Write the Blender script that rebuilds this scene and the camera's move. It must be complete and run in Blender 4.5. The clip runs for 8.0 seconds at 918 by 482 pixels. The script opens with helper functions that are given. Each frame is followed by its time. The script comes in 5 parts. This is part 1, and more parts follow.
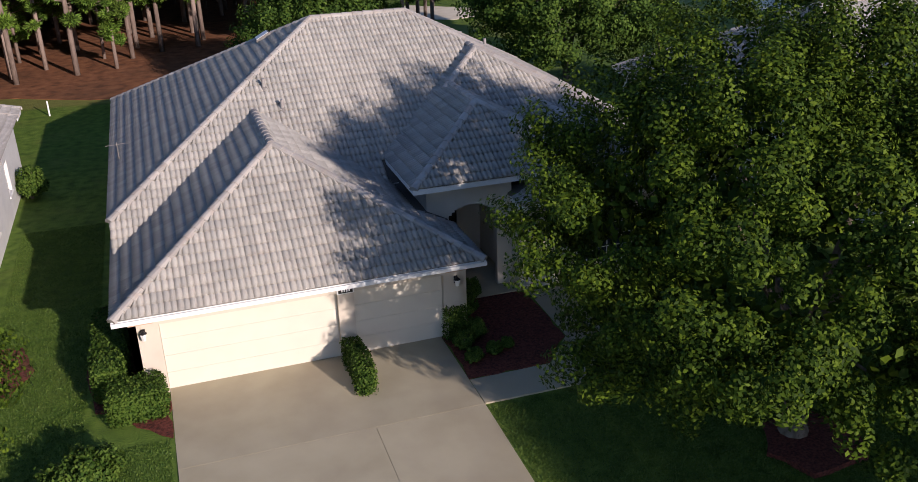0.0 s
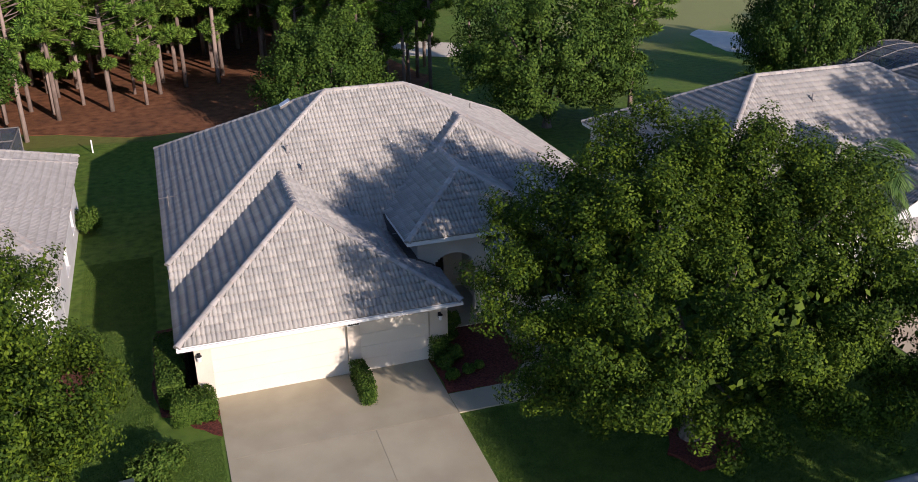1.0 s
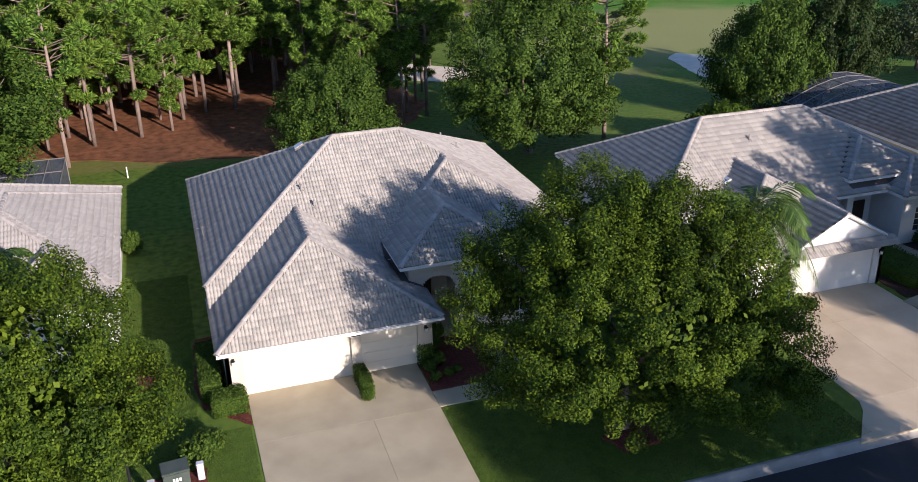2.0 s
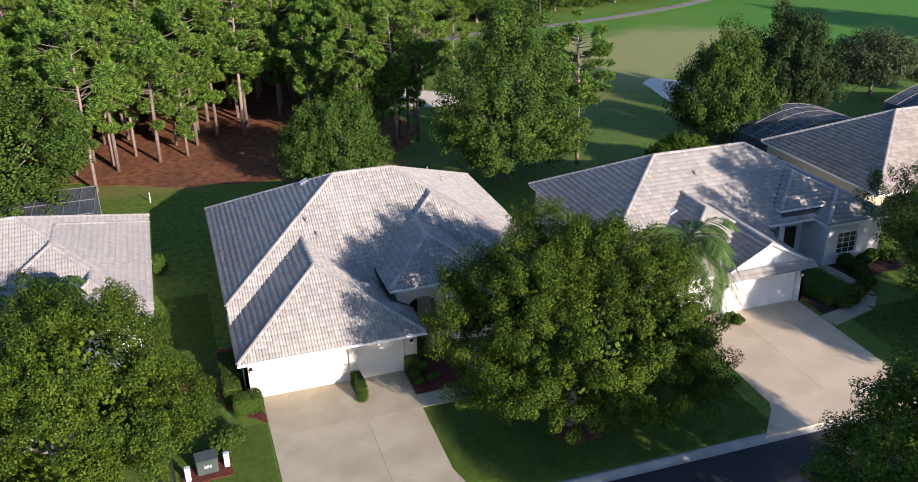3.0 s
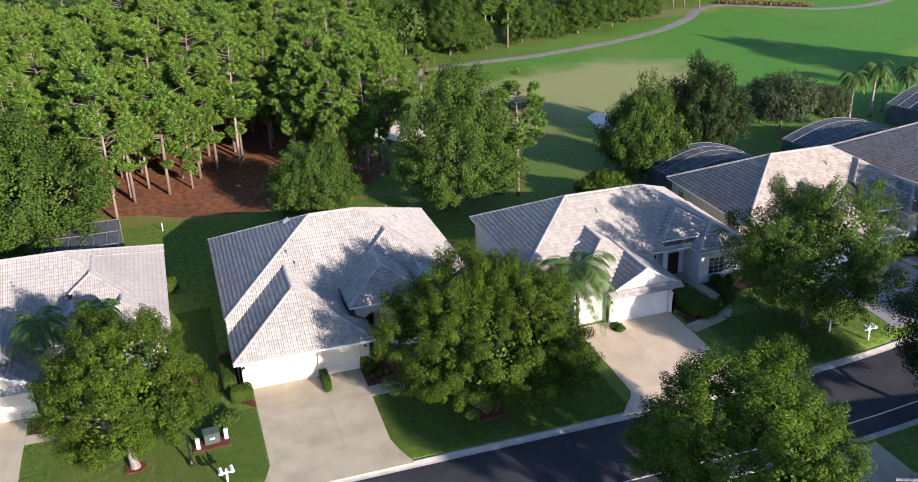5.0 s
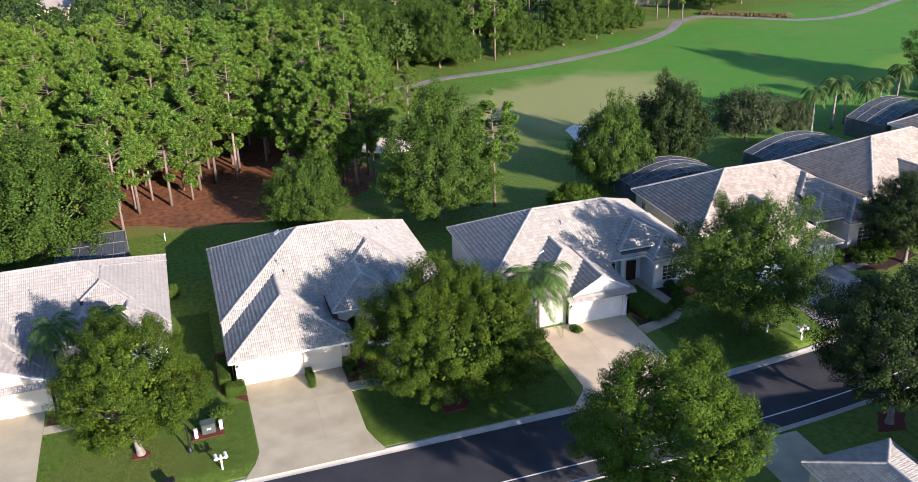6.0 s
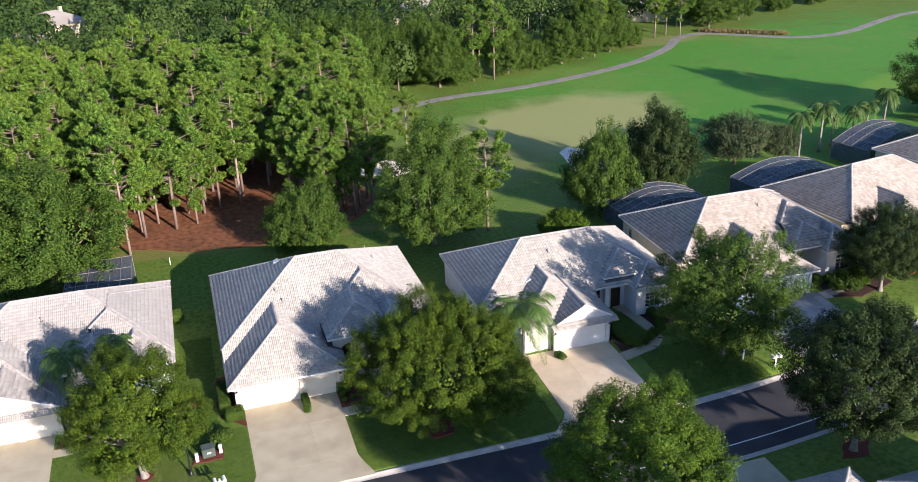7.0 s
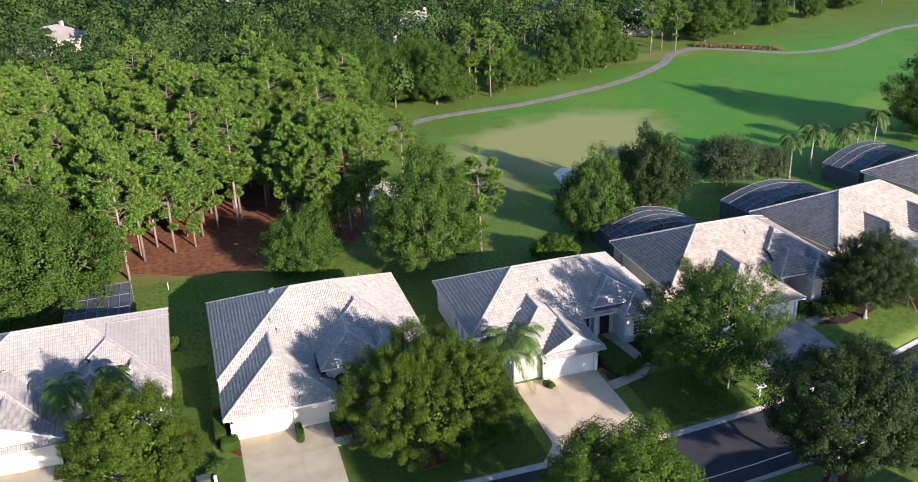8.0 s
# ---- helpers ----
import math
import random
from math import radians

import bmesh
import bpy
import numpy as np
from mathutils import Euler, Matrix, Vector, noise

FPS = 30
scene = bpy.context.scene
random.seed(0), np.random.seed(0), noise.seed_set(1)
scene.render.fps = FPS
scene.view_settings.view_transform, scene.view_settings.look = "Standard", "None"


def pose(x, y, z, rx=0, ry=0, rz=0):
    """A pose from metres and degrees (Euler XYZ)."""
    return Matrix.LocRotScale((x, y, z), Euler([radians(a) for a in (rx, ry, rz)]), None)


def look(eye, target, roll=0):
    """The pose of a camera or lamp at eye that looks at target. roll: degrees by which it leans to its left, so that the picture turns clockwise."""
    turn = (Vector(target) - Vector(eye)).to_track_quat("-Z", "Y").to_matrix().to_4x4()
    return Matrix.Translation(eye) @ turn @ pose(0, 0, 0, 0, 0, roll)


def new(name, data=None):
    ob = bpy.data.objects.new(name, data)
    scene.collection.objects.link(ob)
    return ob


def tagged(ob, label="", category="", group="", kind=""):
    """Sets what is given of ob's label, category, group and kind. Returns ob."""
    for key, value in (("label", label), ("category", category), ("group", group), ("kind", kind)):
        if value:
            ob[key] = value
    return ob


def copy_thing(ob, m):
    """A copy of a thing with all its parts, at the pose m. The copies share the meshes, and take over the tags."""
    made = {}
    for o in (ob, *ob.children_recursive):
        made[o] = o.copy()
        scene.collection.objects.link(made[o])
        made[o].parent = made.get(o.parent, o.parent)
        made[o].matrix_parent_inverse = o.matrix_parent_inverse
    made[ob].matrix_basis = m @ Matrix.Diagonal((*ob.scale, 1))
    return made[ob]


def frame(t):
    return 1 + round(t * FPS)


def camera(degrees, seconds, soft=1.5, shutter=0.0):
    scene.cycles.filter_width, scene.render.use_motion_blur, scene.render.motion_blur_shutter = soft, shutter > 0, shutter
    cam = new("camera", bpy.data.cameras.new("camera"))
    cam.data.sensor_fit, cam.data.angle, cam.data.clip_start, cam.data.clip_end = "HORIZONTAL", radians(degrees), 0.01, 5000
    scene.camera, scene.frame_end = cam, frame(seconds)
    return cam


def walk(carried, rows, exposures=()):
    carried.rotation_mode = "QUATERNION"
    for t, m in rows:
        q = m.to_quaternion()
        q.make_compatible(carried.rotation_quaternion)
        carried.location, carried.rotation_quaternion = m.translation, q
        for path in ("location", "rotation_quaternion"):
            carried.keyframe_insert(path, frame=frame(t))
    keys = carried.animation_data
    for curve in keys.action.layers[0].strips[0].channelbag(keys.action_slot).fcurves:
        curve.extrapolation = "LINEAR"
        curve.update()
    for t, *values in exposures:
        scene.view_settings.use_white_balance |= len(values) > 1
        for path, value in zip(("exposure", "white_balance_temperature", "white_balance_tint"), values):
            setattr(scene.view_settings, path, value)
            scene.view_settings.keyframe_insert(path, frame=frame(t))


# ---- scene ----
cam = camera(53.22, 8.0, soft=0.7)
ROWS = [
    (0.0, 0.927, -23.519, 13.691, 66.707, 1.598, -18.860),
    (0.5, 0.140, -26.752, 16.101, 66.794, 1.016, -18.830),
    (1.0, -0.382, -29.748, 18.188, 66.740, 1.042, -18.565),
    (1.5, -0.843, -33.101, 20.415, 66.540, 1.193, -18.254),
    (3.0, -2.492, -43.681, 27.633, 66.243, 1.238, -18.261),
    (3.5, -2.631, -47.132, 30.035, 66.181, 1.304, -18.179),
    (4.0, -2.865, -50.942, 32.300, 66.152, 1.389, -18.305),
    (4.5, -2.821, -54.601, 34.348, 66.114, 1.436, -18.371),
    (6.0, -2.110, -65.816, 40.257, 66.069, 1.728, -18.200),
    (6.5, -1.725, -67.795, 42.225, 66.136, 1.822, -17.867),
    (7.0, -1.163, -68.763, 44.137, 66.224, 1.855, -17.695),
    (7.5, -0.551, -69.243, 45.847, 66.327, 1.956, -17.621),
    (8.0, -0.260, -69.603, 47.409, 66.313, 1.907, -17.598),
]
walk(cam, [(t, pose(x, y, z, rx, ry, rz)) for t, x, y, z, rx, ry, rz in ROWS],
     exposures=[(0.0, 0.18, 6330, 23), (1.5, 0.51, 6320, 23), (3.0, 0.80, 6310, 21), (4.5, 1.00, 6310, 21), (8.0, 1.12, 6310, 20)])

# ---- world, sun ----
SUN_DIR = Vector((1.19, -2.97, 1.0)).normalized()
SUN_EL = math.asin(SUN_DIR.z)
SUN_AZ = math.atan2(SUN_DIR.x, SUN_DIR.y)
world = bpy.data.worlds.new("world")
scene.world = world
world.use_nodes = True
wn = world.node_tree.nodes
sky = wn.new("ShaderNodeTexSky")
sky.sky_type = "NISHITA"
sky.sun_disc = False
sky.dust_density = 0.3
sky.ozone_density = 4.0
sky.sun_elevation = SUN_EL
sky.sun_rotation = SUN_AZ
world.node_tree.links.new(sky.outputs[0], wn["Background"].inputs[0])
wn["Background"].inputs[1].default_value = 0.13
sun = new("sun", bpy.data.lights.new("sun", "SUN"))
sun.data.energy = 5.0
sun.data.angle = radians(0.55)
sun.data.color = (1.0, 0.885, 0.735)
sun.matrix_world = look(SUN_DIR * 100, (0, 0, 0))


# ---- materials ----
def mat(name, stops, scale=1.0, detail=4.0, rough=0.85, bump=0.0, bump_scale=40.0, metal=0.0, spec=0.3,
        island=0.0, scale2=None, amount2=0.25, tint2=(0.1, 0.1, 0.08), translucent=0.0, alpha=1.0, stretch=(1, 1, 1), own=None):
    """Noise-driven colour in metres, a second blotch scale, random variation piece by piece, and fine bump."""
    m = bpy.data.materials.new(name)
    m.use_nodes = True
    nt = m.node_tree
    n, l = nt.nodes, nt.links
    b = n["Principled BSDF"]
    geo = n.new("ShaderNodeNewGeometry")
    mapping = n.new("ShaderNodeMapping")
    mapping.inputs["Scale"].default_value = stretch
    l.new(geo.outputs["Position"], mapping.inputs[0])
    tex = n.new("ShaderNodeTexNoise")
    tex.inputs["Scale"].default_value = scale
    tex.inputs["Detail"].default_value = detail
    l.new(mapping.outputs[0], tex.inputs["Vector"])
    ramp = n.new("ShaderNodeValToRGB")
    e = ramp.color_ramp.elements
    lo, hi = 0.32, 0.68
    while len(e) < len(stops):
        e.new(0.5)
    for i, c in enumerate(stops):
        e[i].position = lo + (hi - lo) * i / max(1, len(stops) - 1)
        e[i].color = (*c, 1)
    fac = tex.outputs["Fac"]
    if island:
        info = n.new("ShaderNodeObjectInfo")
        add = n.new("ShaderNodeMath")
        add.operation = "ADD"
        l.new(geo.outputs["Random Per Island"], add.inputs[0])
        l.new(info.outputs["Random"], add.inputs[1])
        fr = n.new("ShaderNodeMath")
        fr.operation = "FRACT"
        l.new(add.outputs[0], fr.inputs[0])
        mix = n.new("ShaderNodeMix")
        mix.inputs[0].default_value = island
        l.new(fac, mix.inputs[2])
        l.new(fr.outputs[0], mix.inputs[3])
        fac = mix.outputs[0]
    l.new(fac, ramp.inputs[0])
    colour = ramp.outputs[0]
    if own:
        oi = n.new("ShaderNodeObjectInfo")
        mo = n.new("ShaderNodeMath")
        mo.operation = "MULTIPLY"
        l.new(oi.outputs["Random"], mo.inputs[0])
        mo.inputs[1].default_value = own[0]
        mw = n.new("ShaderNodeMix")
        mw.data_type = "RGBA"
        l.new(mo.outputs[0], mw.inputs[0])
        l.new(colour, mw.inputs[6])
        mw.inputs[7].default_value = (*own[1], 1)
        colour = mw.outputs[2]
    if scale2:
        t2 = n.new("ShaderNodeTexNoise")
        t2.inputs["Scale"].default_value = scale2
        t2.inputs["Detail"].default_value = 6
        l.new(mapping.outputs[0], t2.inputs["Vector"])
        r2 = n.new("ShaderNodeMapRange")
        r2.inputs[1].default_value, r2.inputs[2].default_value = 0.48, 0.72
        r2.inputs[3].default_value, r2.inputs[4].default_value = 0.0, amount2
        l.new(t2.outputs["Fac"], r2.inputs[0])
        mx = n.new("ShaderNodeMix")
        mx.data_type = "RGBA"
        l.new(r2.outputs[0], mx.inputs[0])
        l.new(colour, mx.inputs[6])
        mx.inputs[7].default_value = (*tint2, 1)
        colour = mx.outputs[2]
    l.new(colour, b.inputs["Base Color"])
    b.inputs["Roughness"].default_value = rough
    b.inputs["Metallic"].default_value = metal
    b.inputs["Specular IOR Level"].default_value = spec
    if bump:
        t3 = n.new("ShaderNodeTexNoise")
        t3.inputs["Scale"].default_value = bump_scale
        t3.inputs["Detail"].default_value = 5
        l.new(mapping.outputs[0], t3.inputs["Vector"])
        bp = n.new("ShaderNodeBump")
        bp.inputs["Strength"].default_value = min(1.0, bump)
        bp.inputs["Distance"].default_value = 0.03 if bump <= 1 else 0.03 * bump
        l.new(t3.outputs["Fac"], bp.inputs["Height"])
        l.new(bp.outputs[0], b.inputs["Normal"])
    if translucent:
        tr = n.new("ShaderNodeBsdfTranslucent")
        l.new(colour, tr.inputs[0])
        ms = n.new("ShaderNodeMixShader")
        ms.inputs[0].default_value = translucent
        l.new(b.outputs[0], ms.inputs[1])
        l.new(tr.outputs[0], ms.inputs[2])
        l.new(ms.outputs[0], n["Material Output"].inputs[0])
    if alpha < 1:
        b.inputs["Alpha"].default_value = alpha
    return m


TILE = mat("roof_tile_concrete", [(0.305, 0.297, 0.278), (0.345, 0.334, 0.31), (0.39, 0.374, 0.345)], scale=0.25, island=0.45,
           rough=0.9, bump=0.5, bump_scale=60, scale2=4.5, amount2=0.22, tint2=(0.27, 0.20, 0.175), spec=0.2)
TILE_P = mat("roof_tile_pale", [(0.265, 0.256, 0.246), (0.298, 0.288, 0.277), (0.326, 0.315, 0.302)], scale=0.25, island=0.3,
             rough=0.9, bump=0.5, bump_scale=60, scale2=4.5, amount2=0.15, tint2=(0.22, 0.205, 0.19), spec=0.2)
TILE_D = mat("roof_tile_brown", [(0.26, 0.232, 0.204), (0.31, 0.28, 0.248), (0.355, 0.322, 0.288)], scale=0.25, island=0.45,
             rough=0.9, bump=0.5, bump_scale=60, scale2=4.5, amount2=0.2, tint2=(0.24, 0.18, 0.15), spec=0.2)
CAP = mat("ridge_tile_concrete", [(0.33, 0.31, 0.285), (0.43, 0.40, 0.365)], scale=1.5, island=0.5, rough=0.9, bump=0.4,
          bump_scale=50, scale2=3, amount2=0.4, tint2=(0.28, 0.20, 0.15), spec=0.2)
DECK = mat("roof_underlay", [(0.09, 0.08, 0.075), (0.12, 0.11, 0.1)], rough=0.95)
STUCCO = mat("cream_stucco", [(0.55, 0.49, 0.41), (0.60, 0.54, 0.455)], scale=1.2, rough=0.9, bump=0.35, bump_scale=90,
             scale2=0.5, amount2=0.15, tint2=(0.5, 0.43, 0.34))
STUCCO_PINK = mat("tan_stucco", [(0.50, 0.35, 0.26), (0.55, 0.39, 0.29)], scale=1.2, rough=0.9, bump=0.35, bump_scale=90)
STUCCO_BLUE = mat("pale_grey_stucco", [(0.60, 0.60, 0.60), (0.67, 0.67, 0.66)], scale=1.2, rough=0.9, bump=0.3, bump_scale=90,
                  scale2=0.6, amount2=0.15, tint2=(0.5, 0.5, 0.49))
STUCCO_OLIVE = mat("beige_stucco", [(0.45, 0.40, 0.29), (0.50, 0.45, 0.33)], scale=1.2, rough=0.9, bump=0.3, bump_scale=90)
WHITE = mat("white_paint", [(0.74, 0.74, 0.72), (0.80, 0.80, 0.78)], scale=2, rough=0.5, scale2=1.2, amount2=0.12, tint2=(0.55, 0.52, 0.47))
DOOR = mat("cream_door_paint", [(0.62, 0.575, 0.49), (0.65, 0.605, 0.515)], scale=1.5, rough=0.45, scale2=0.8, amount2=0.08, tint2=(0.6, 0.52, 0.4))
DOOR_W = mat("white_door_paint", [(0.75, 0.74, 0.71), (0.79, 0.78, 0.75)], scale=1.5, rough=0.45)
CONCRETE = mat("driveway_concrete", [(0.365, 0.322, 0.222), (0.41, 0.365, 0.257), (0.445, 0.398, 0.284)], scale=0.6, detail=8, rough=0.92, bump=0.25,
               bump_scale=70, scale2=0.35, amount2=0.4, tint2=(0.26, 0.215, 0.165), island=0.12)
# The driveway concrete again, brightened in colour to look sunlit.
CONCRETE_B = mat("sunlit_toned_concrete", [(0.51, 0.42, 0.295), (0.57, 0.475, 0.34), (0.61, 0.515, 0.375)], scale=0.5, detail=8, rough=0.92, bump=0.25,
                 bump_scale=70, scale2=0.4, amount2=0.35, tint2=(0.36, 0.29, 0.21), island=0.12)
KERB = mat("kerb_concrete", [(0.33, 0.315, 0.29), (0.42, 0.40, 0.365)], scale=1.5, detail=8, rough=0.92, bump=0.3, scale2=0.9,
           amount2=0.5, tint2=(0.30, 0.28, 0.25))
ASPHALT = mat("asphalt", [(0.032, 0.034, 0.040), (0.046, 0.047, 0.053)], scale=0.5, detail=8, rough=0.9, bump=0.4, bump_scale=120,
              scale2=0.25, amount2=0.35, tint2=(0.065, 0.064, 0.066))
PAVER = mat("grey_paver", [(0.22, 0.215, 0.215), (0.30, 0.29, 0.285)], scale=3, island=0.7, rough=0.9, bump=0.3)
STRAW = mat("pine_straw", [(0.11, 0.042, 0.018), (0.20, 0.078, 0.034), (0.26, 0.11, 0.05)], scale=1.4, detail=10, rough=0.95, bump=1.0, bump_scale=12,
            scale2=0.18, amount2=0.55, tint2=(0.075, 0.036, 0.018))
MULCH = mat("red_mulch", [(0.045, 0.014, 0.010), (0.12, 0.030, 0.021), (0.18, 0.055, 0.038)], scale=14, detail=6, rough=0.95, bump=1.0, bump_scale=25)
# Mulch with tree shade put into its colour, for the neighbours' beds.
MULCH_SHADE = mat("shade_toned_mulch", [(0.018, 0.010, 0.008), (0.045, 0.024, 0.018), (0.075, 0.042, 0.032)], scale=14, detail=6, rough=0.95, bump=1.0, bump_scale=25)
SAND = mat("bunker_sand", [(0.60, 0.54, 0.44), (0.70, 0.64, 0.53)], scale=0.8, rough=0.95, bump=0.4, bump_scale=8)
PATH = mat("cart_path", [(0.17, 0.16, 0.145), (0.25, 0.235, 0.21)], scale=0.4, rough=0.9, bump=0.2)
BARK = mat("oak_bark", [(0.10, 0.08, 0.06), (0.23, 0.19, 0.155)], scale=6, rough=0.95, bump=1.0, bump_scale=18, stretch=(1, 1, 0.3))
PBARK = mat("pine_bark", [(0.15, 0.112, 0.092), (0.29, 0.225, 0.19)], scale=5, rough=0.95, bump=1.0, bump_scale=14, stretch=(1, 1, 0.3), island=0.3)
PALE_BARK = mat("pale_bark", [(0.16, 0.145, 0.125), (0.28, 0.255, 0.22)], scale=5, rough=0.9, bump=0.7, bump_scale=16)
LEAF = mat("oak_leaves", [(0.018, 0.038, 0.005), (0.039, 0.072, 0.007), (0.094, 0.142, 0.012)], scale=0.9, island=0.4, rough=0.6, spec=0.08, translucent=0.06)
LEAF_Y = mat("young_oak_leaves", [(0.024, 0.054, 0.006), (0.044, 0.088, 0.009), (0.092, 0.150, 0.015)], scale=0.9, island=0.4, rough=0.6, spec=0.08, translucent=0.07)
LEAF_D = mat("dark_oak_leaves", [(0.025, 0.054, 0.010), (0.045, 0.088, 0.014), (0.084, 0.138, 0.022)], scale=0.8, island=0.4, rough=0.6, spec=0.07, translucent=0.06)
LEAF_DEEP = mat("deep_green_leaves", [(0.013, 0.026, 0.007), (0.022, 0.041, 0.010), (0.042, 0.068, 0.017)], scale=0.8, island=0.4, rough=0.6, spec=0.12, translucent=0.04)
LEAF_G = mat("grey_green_leaves", [(0.030, 0.050, 0.016), (0.055, 0.080, 0.028), (0.085, 0.112, 0.042)], scale=0.3, island=0.5, rough=0.55, spec=0.3, translucent=0.2)
NEEDLE = mat("pine_needles", [(0.027, 0.070, 0.014), (0.088, 0.190, 0.030), (0.190, 0.325, 0.050)], scale=0.35, island=0.6, rough=0.65, spec=0.1, translucent=0.2,
             scale2=0.5, amount2=0.2, tint2=(0.16, 0.115, 0.045), own=(0.4, (0.175, 0.255, 0.030)))
FROND = mat("palm_fronds", [(0.034, 0.076, 0.016), (0.068, 0.130, 0.028), (0.110, 0.18, 0.045)], scale=1.0, island=0.5, rough=0.55, spec=0.2, translucent=0.2)
HEDGE = mat("hedge_leaves", [(0.026, 0.060, 0.008), (0.054, 0.102, 0.014), (0.088, 0.142, 0.023)], scale=1.5, island=0.6, rough=0.65, spec=0.12, translucent=0.12)
BLADE = mat("grass_blades", [(0.046, 0.095, 0.013), (0.082, 0.148, 0.020), (0.125, 0.19, 0.034)], scale=0.5, island=0.5, rough=0.6, spec=0.3, translucent=0.25)
ALU = mat("dark_bronze_frame", [(0.03, 0.028, 0.026), (0.045, 0.042, 0.04)], rough=0.5, metal=0.3)
ALU_W = mat("white_aluminium", [(0.62, 0.63, 0.64), (0.70, 0.70, 0.71)], rough=0.4, metal=0.2)
SCREEN = mat("insect_screen", [(0.075, 0.09, 0.12), (0.10, 0.12, 0.155)], rough=0.6, alpha=0.62)
DARK = mat("dark_metal", [(0.02, 0.021, 0.024), (0.035, 0.036, 0.04)], scale=4, rough=0.45, metal=0.5)
GREEN_BOX = mat("green_steel", [(0.055, 0.075, 0.065), (0.075, 0.095, 0.082)], scale=3, rough=0.5)
DARK_WOOD = mat("dark_stained_door", [(0.028, 0.018, 0.012), (0.05, 0.032, 0.02)], scale=3, rough=0.4, stretch=(1, 1, 0.1))
VENT = mat("grey_lead", [(0.16, 0.15, 0.14), (0.24, 0.22, 0.2)], scale=5, rough=0.6, metal=0.3)
PIPE = mat("painted_pipe", [(0.26, 0.24, 0.23), (0.32, 0.3, 0.28)], scale=5, rough=0.5)
PLAQUE = mat("black_plaque", [(0.02, 0.02, 0.02), (0.03, 0.03, 0.03)], rough=0.4)
PAINT_LINE = mat("road_paint", [(0.62, 0.61, 0.57), (0.74, 0.73, 0.70)], scale=3, rough=0.7, scale2=4, amount2=0.4, tint2=(0.2, 0.2, 0.2))
ORANGE = mat("orange_plastic", [(0.75, 0.16, 0.03), (0.8, 0.2, 0.05)], rough=0.5)
GLASS = bpy.data.materials.new("window_glass")
GLASS.use_nodes = True
gb = GLASS.node_tree.nodes["Principled BSDF"]
gb.inputs["Base Color"].default_value = (0.03, 0.04, 0.05, 1)
gb.inputs["Roughness"].default_value = 0.05
gb.inputs["Specular IOR Level"].default_value = 0.8


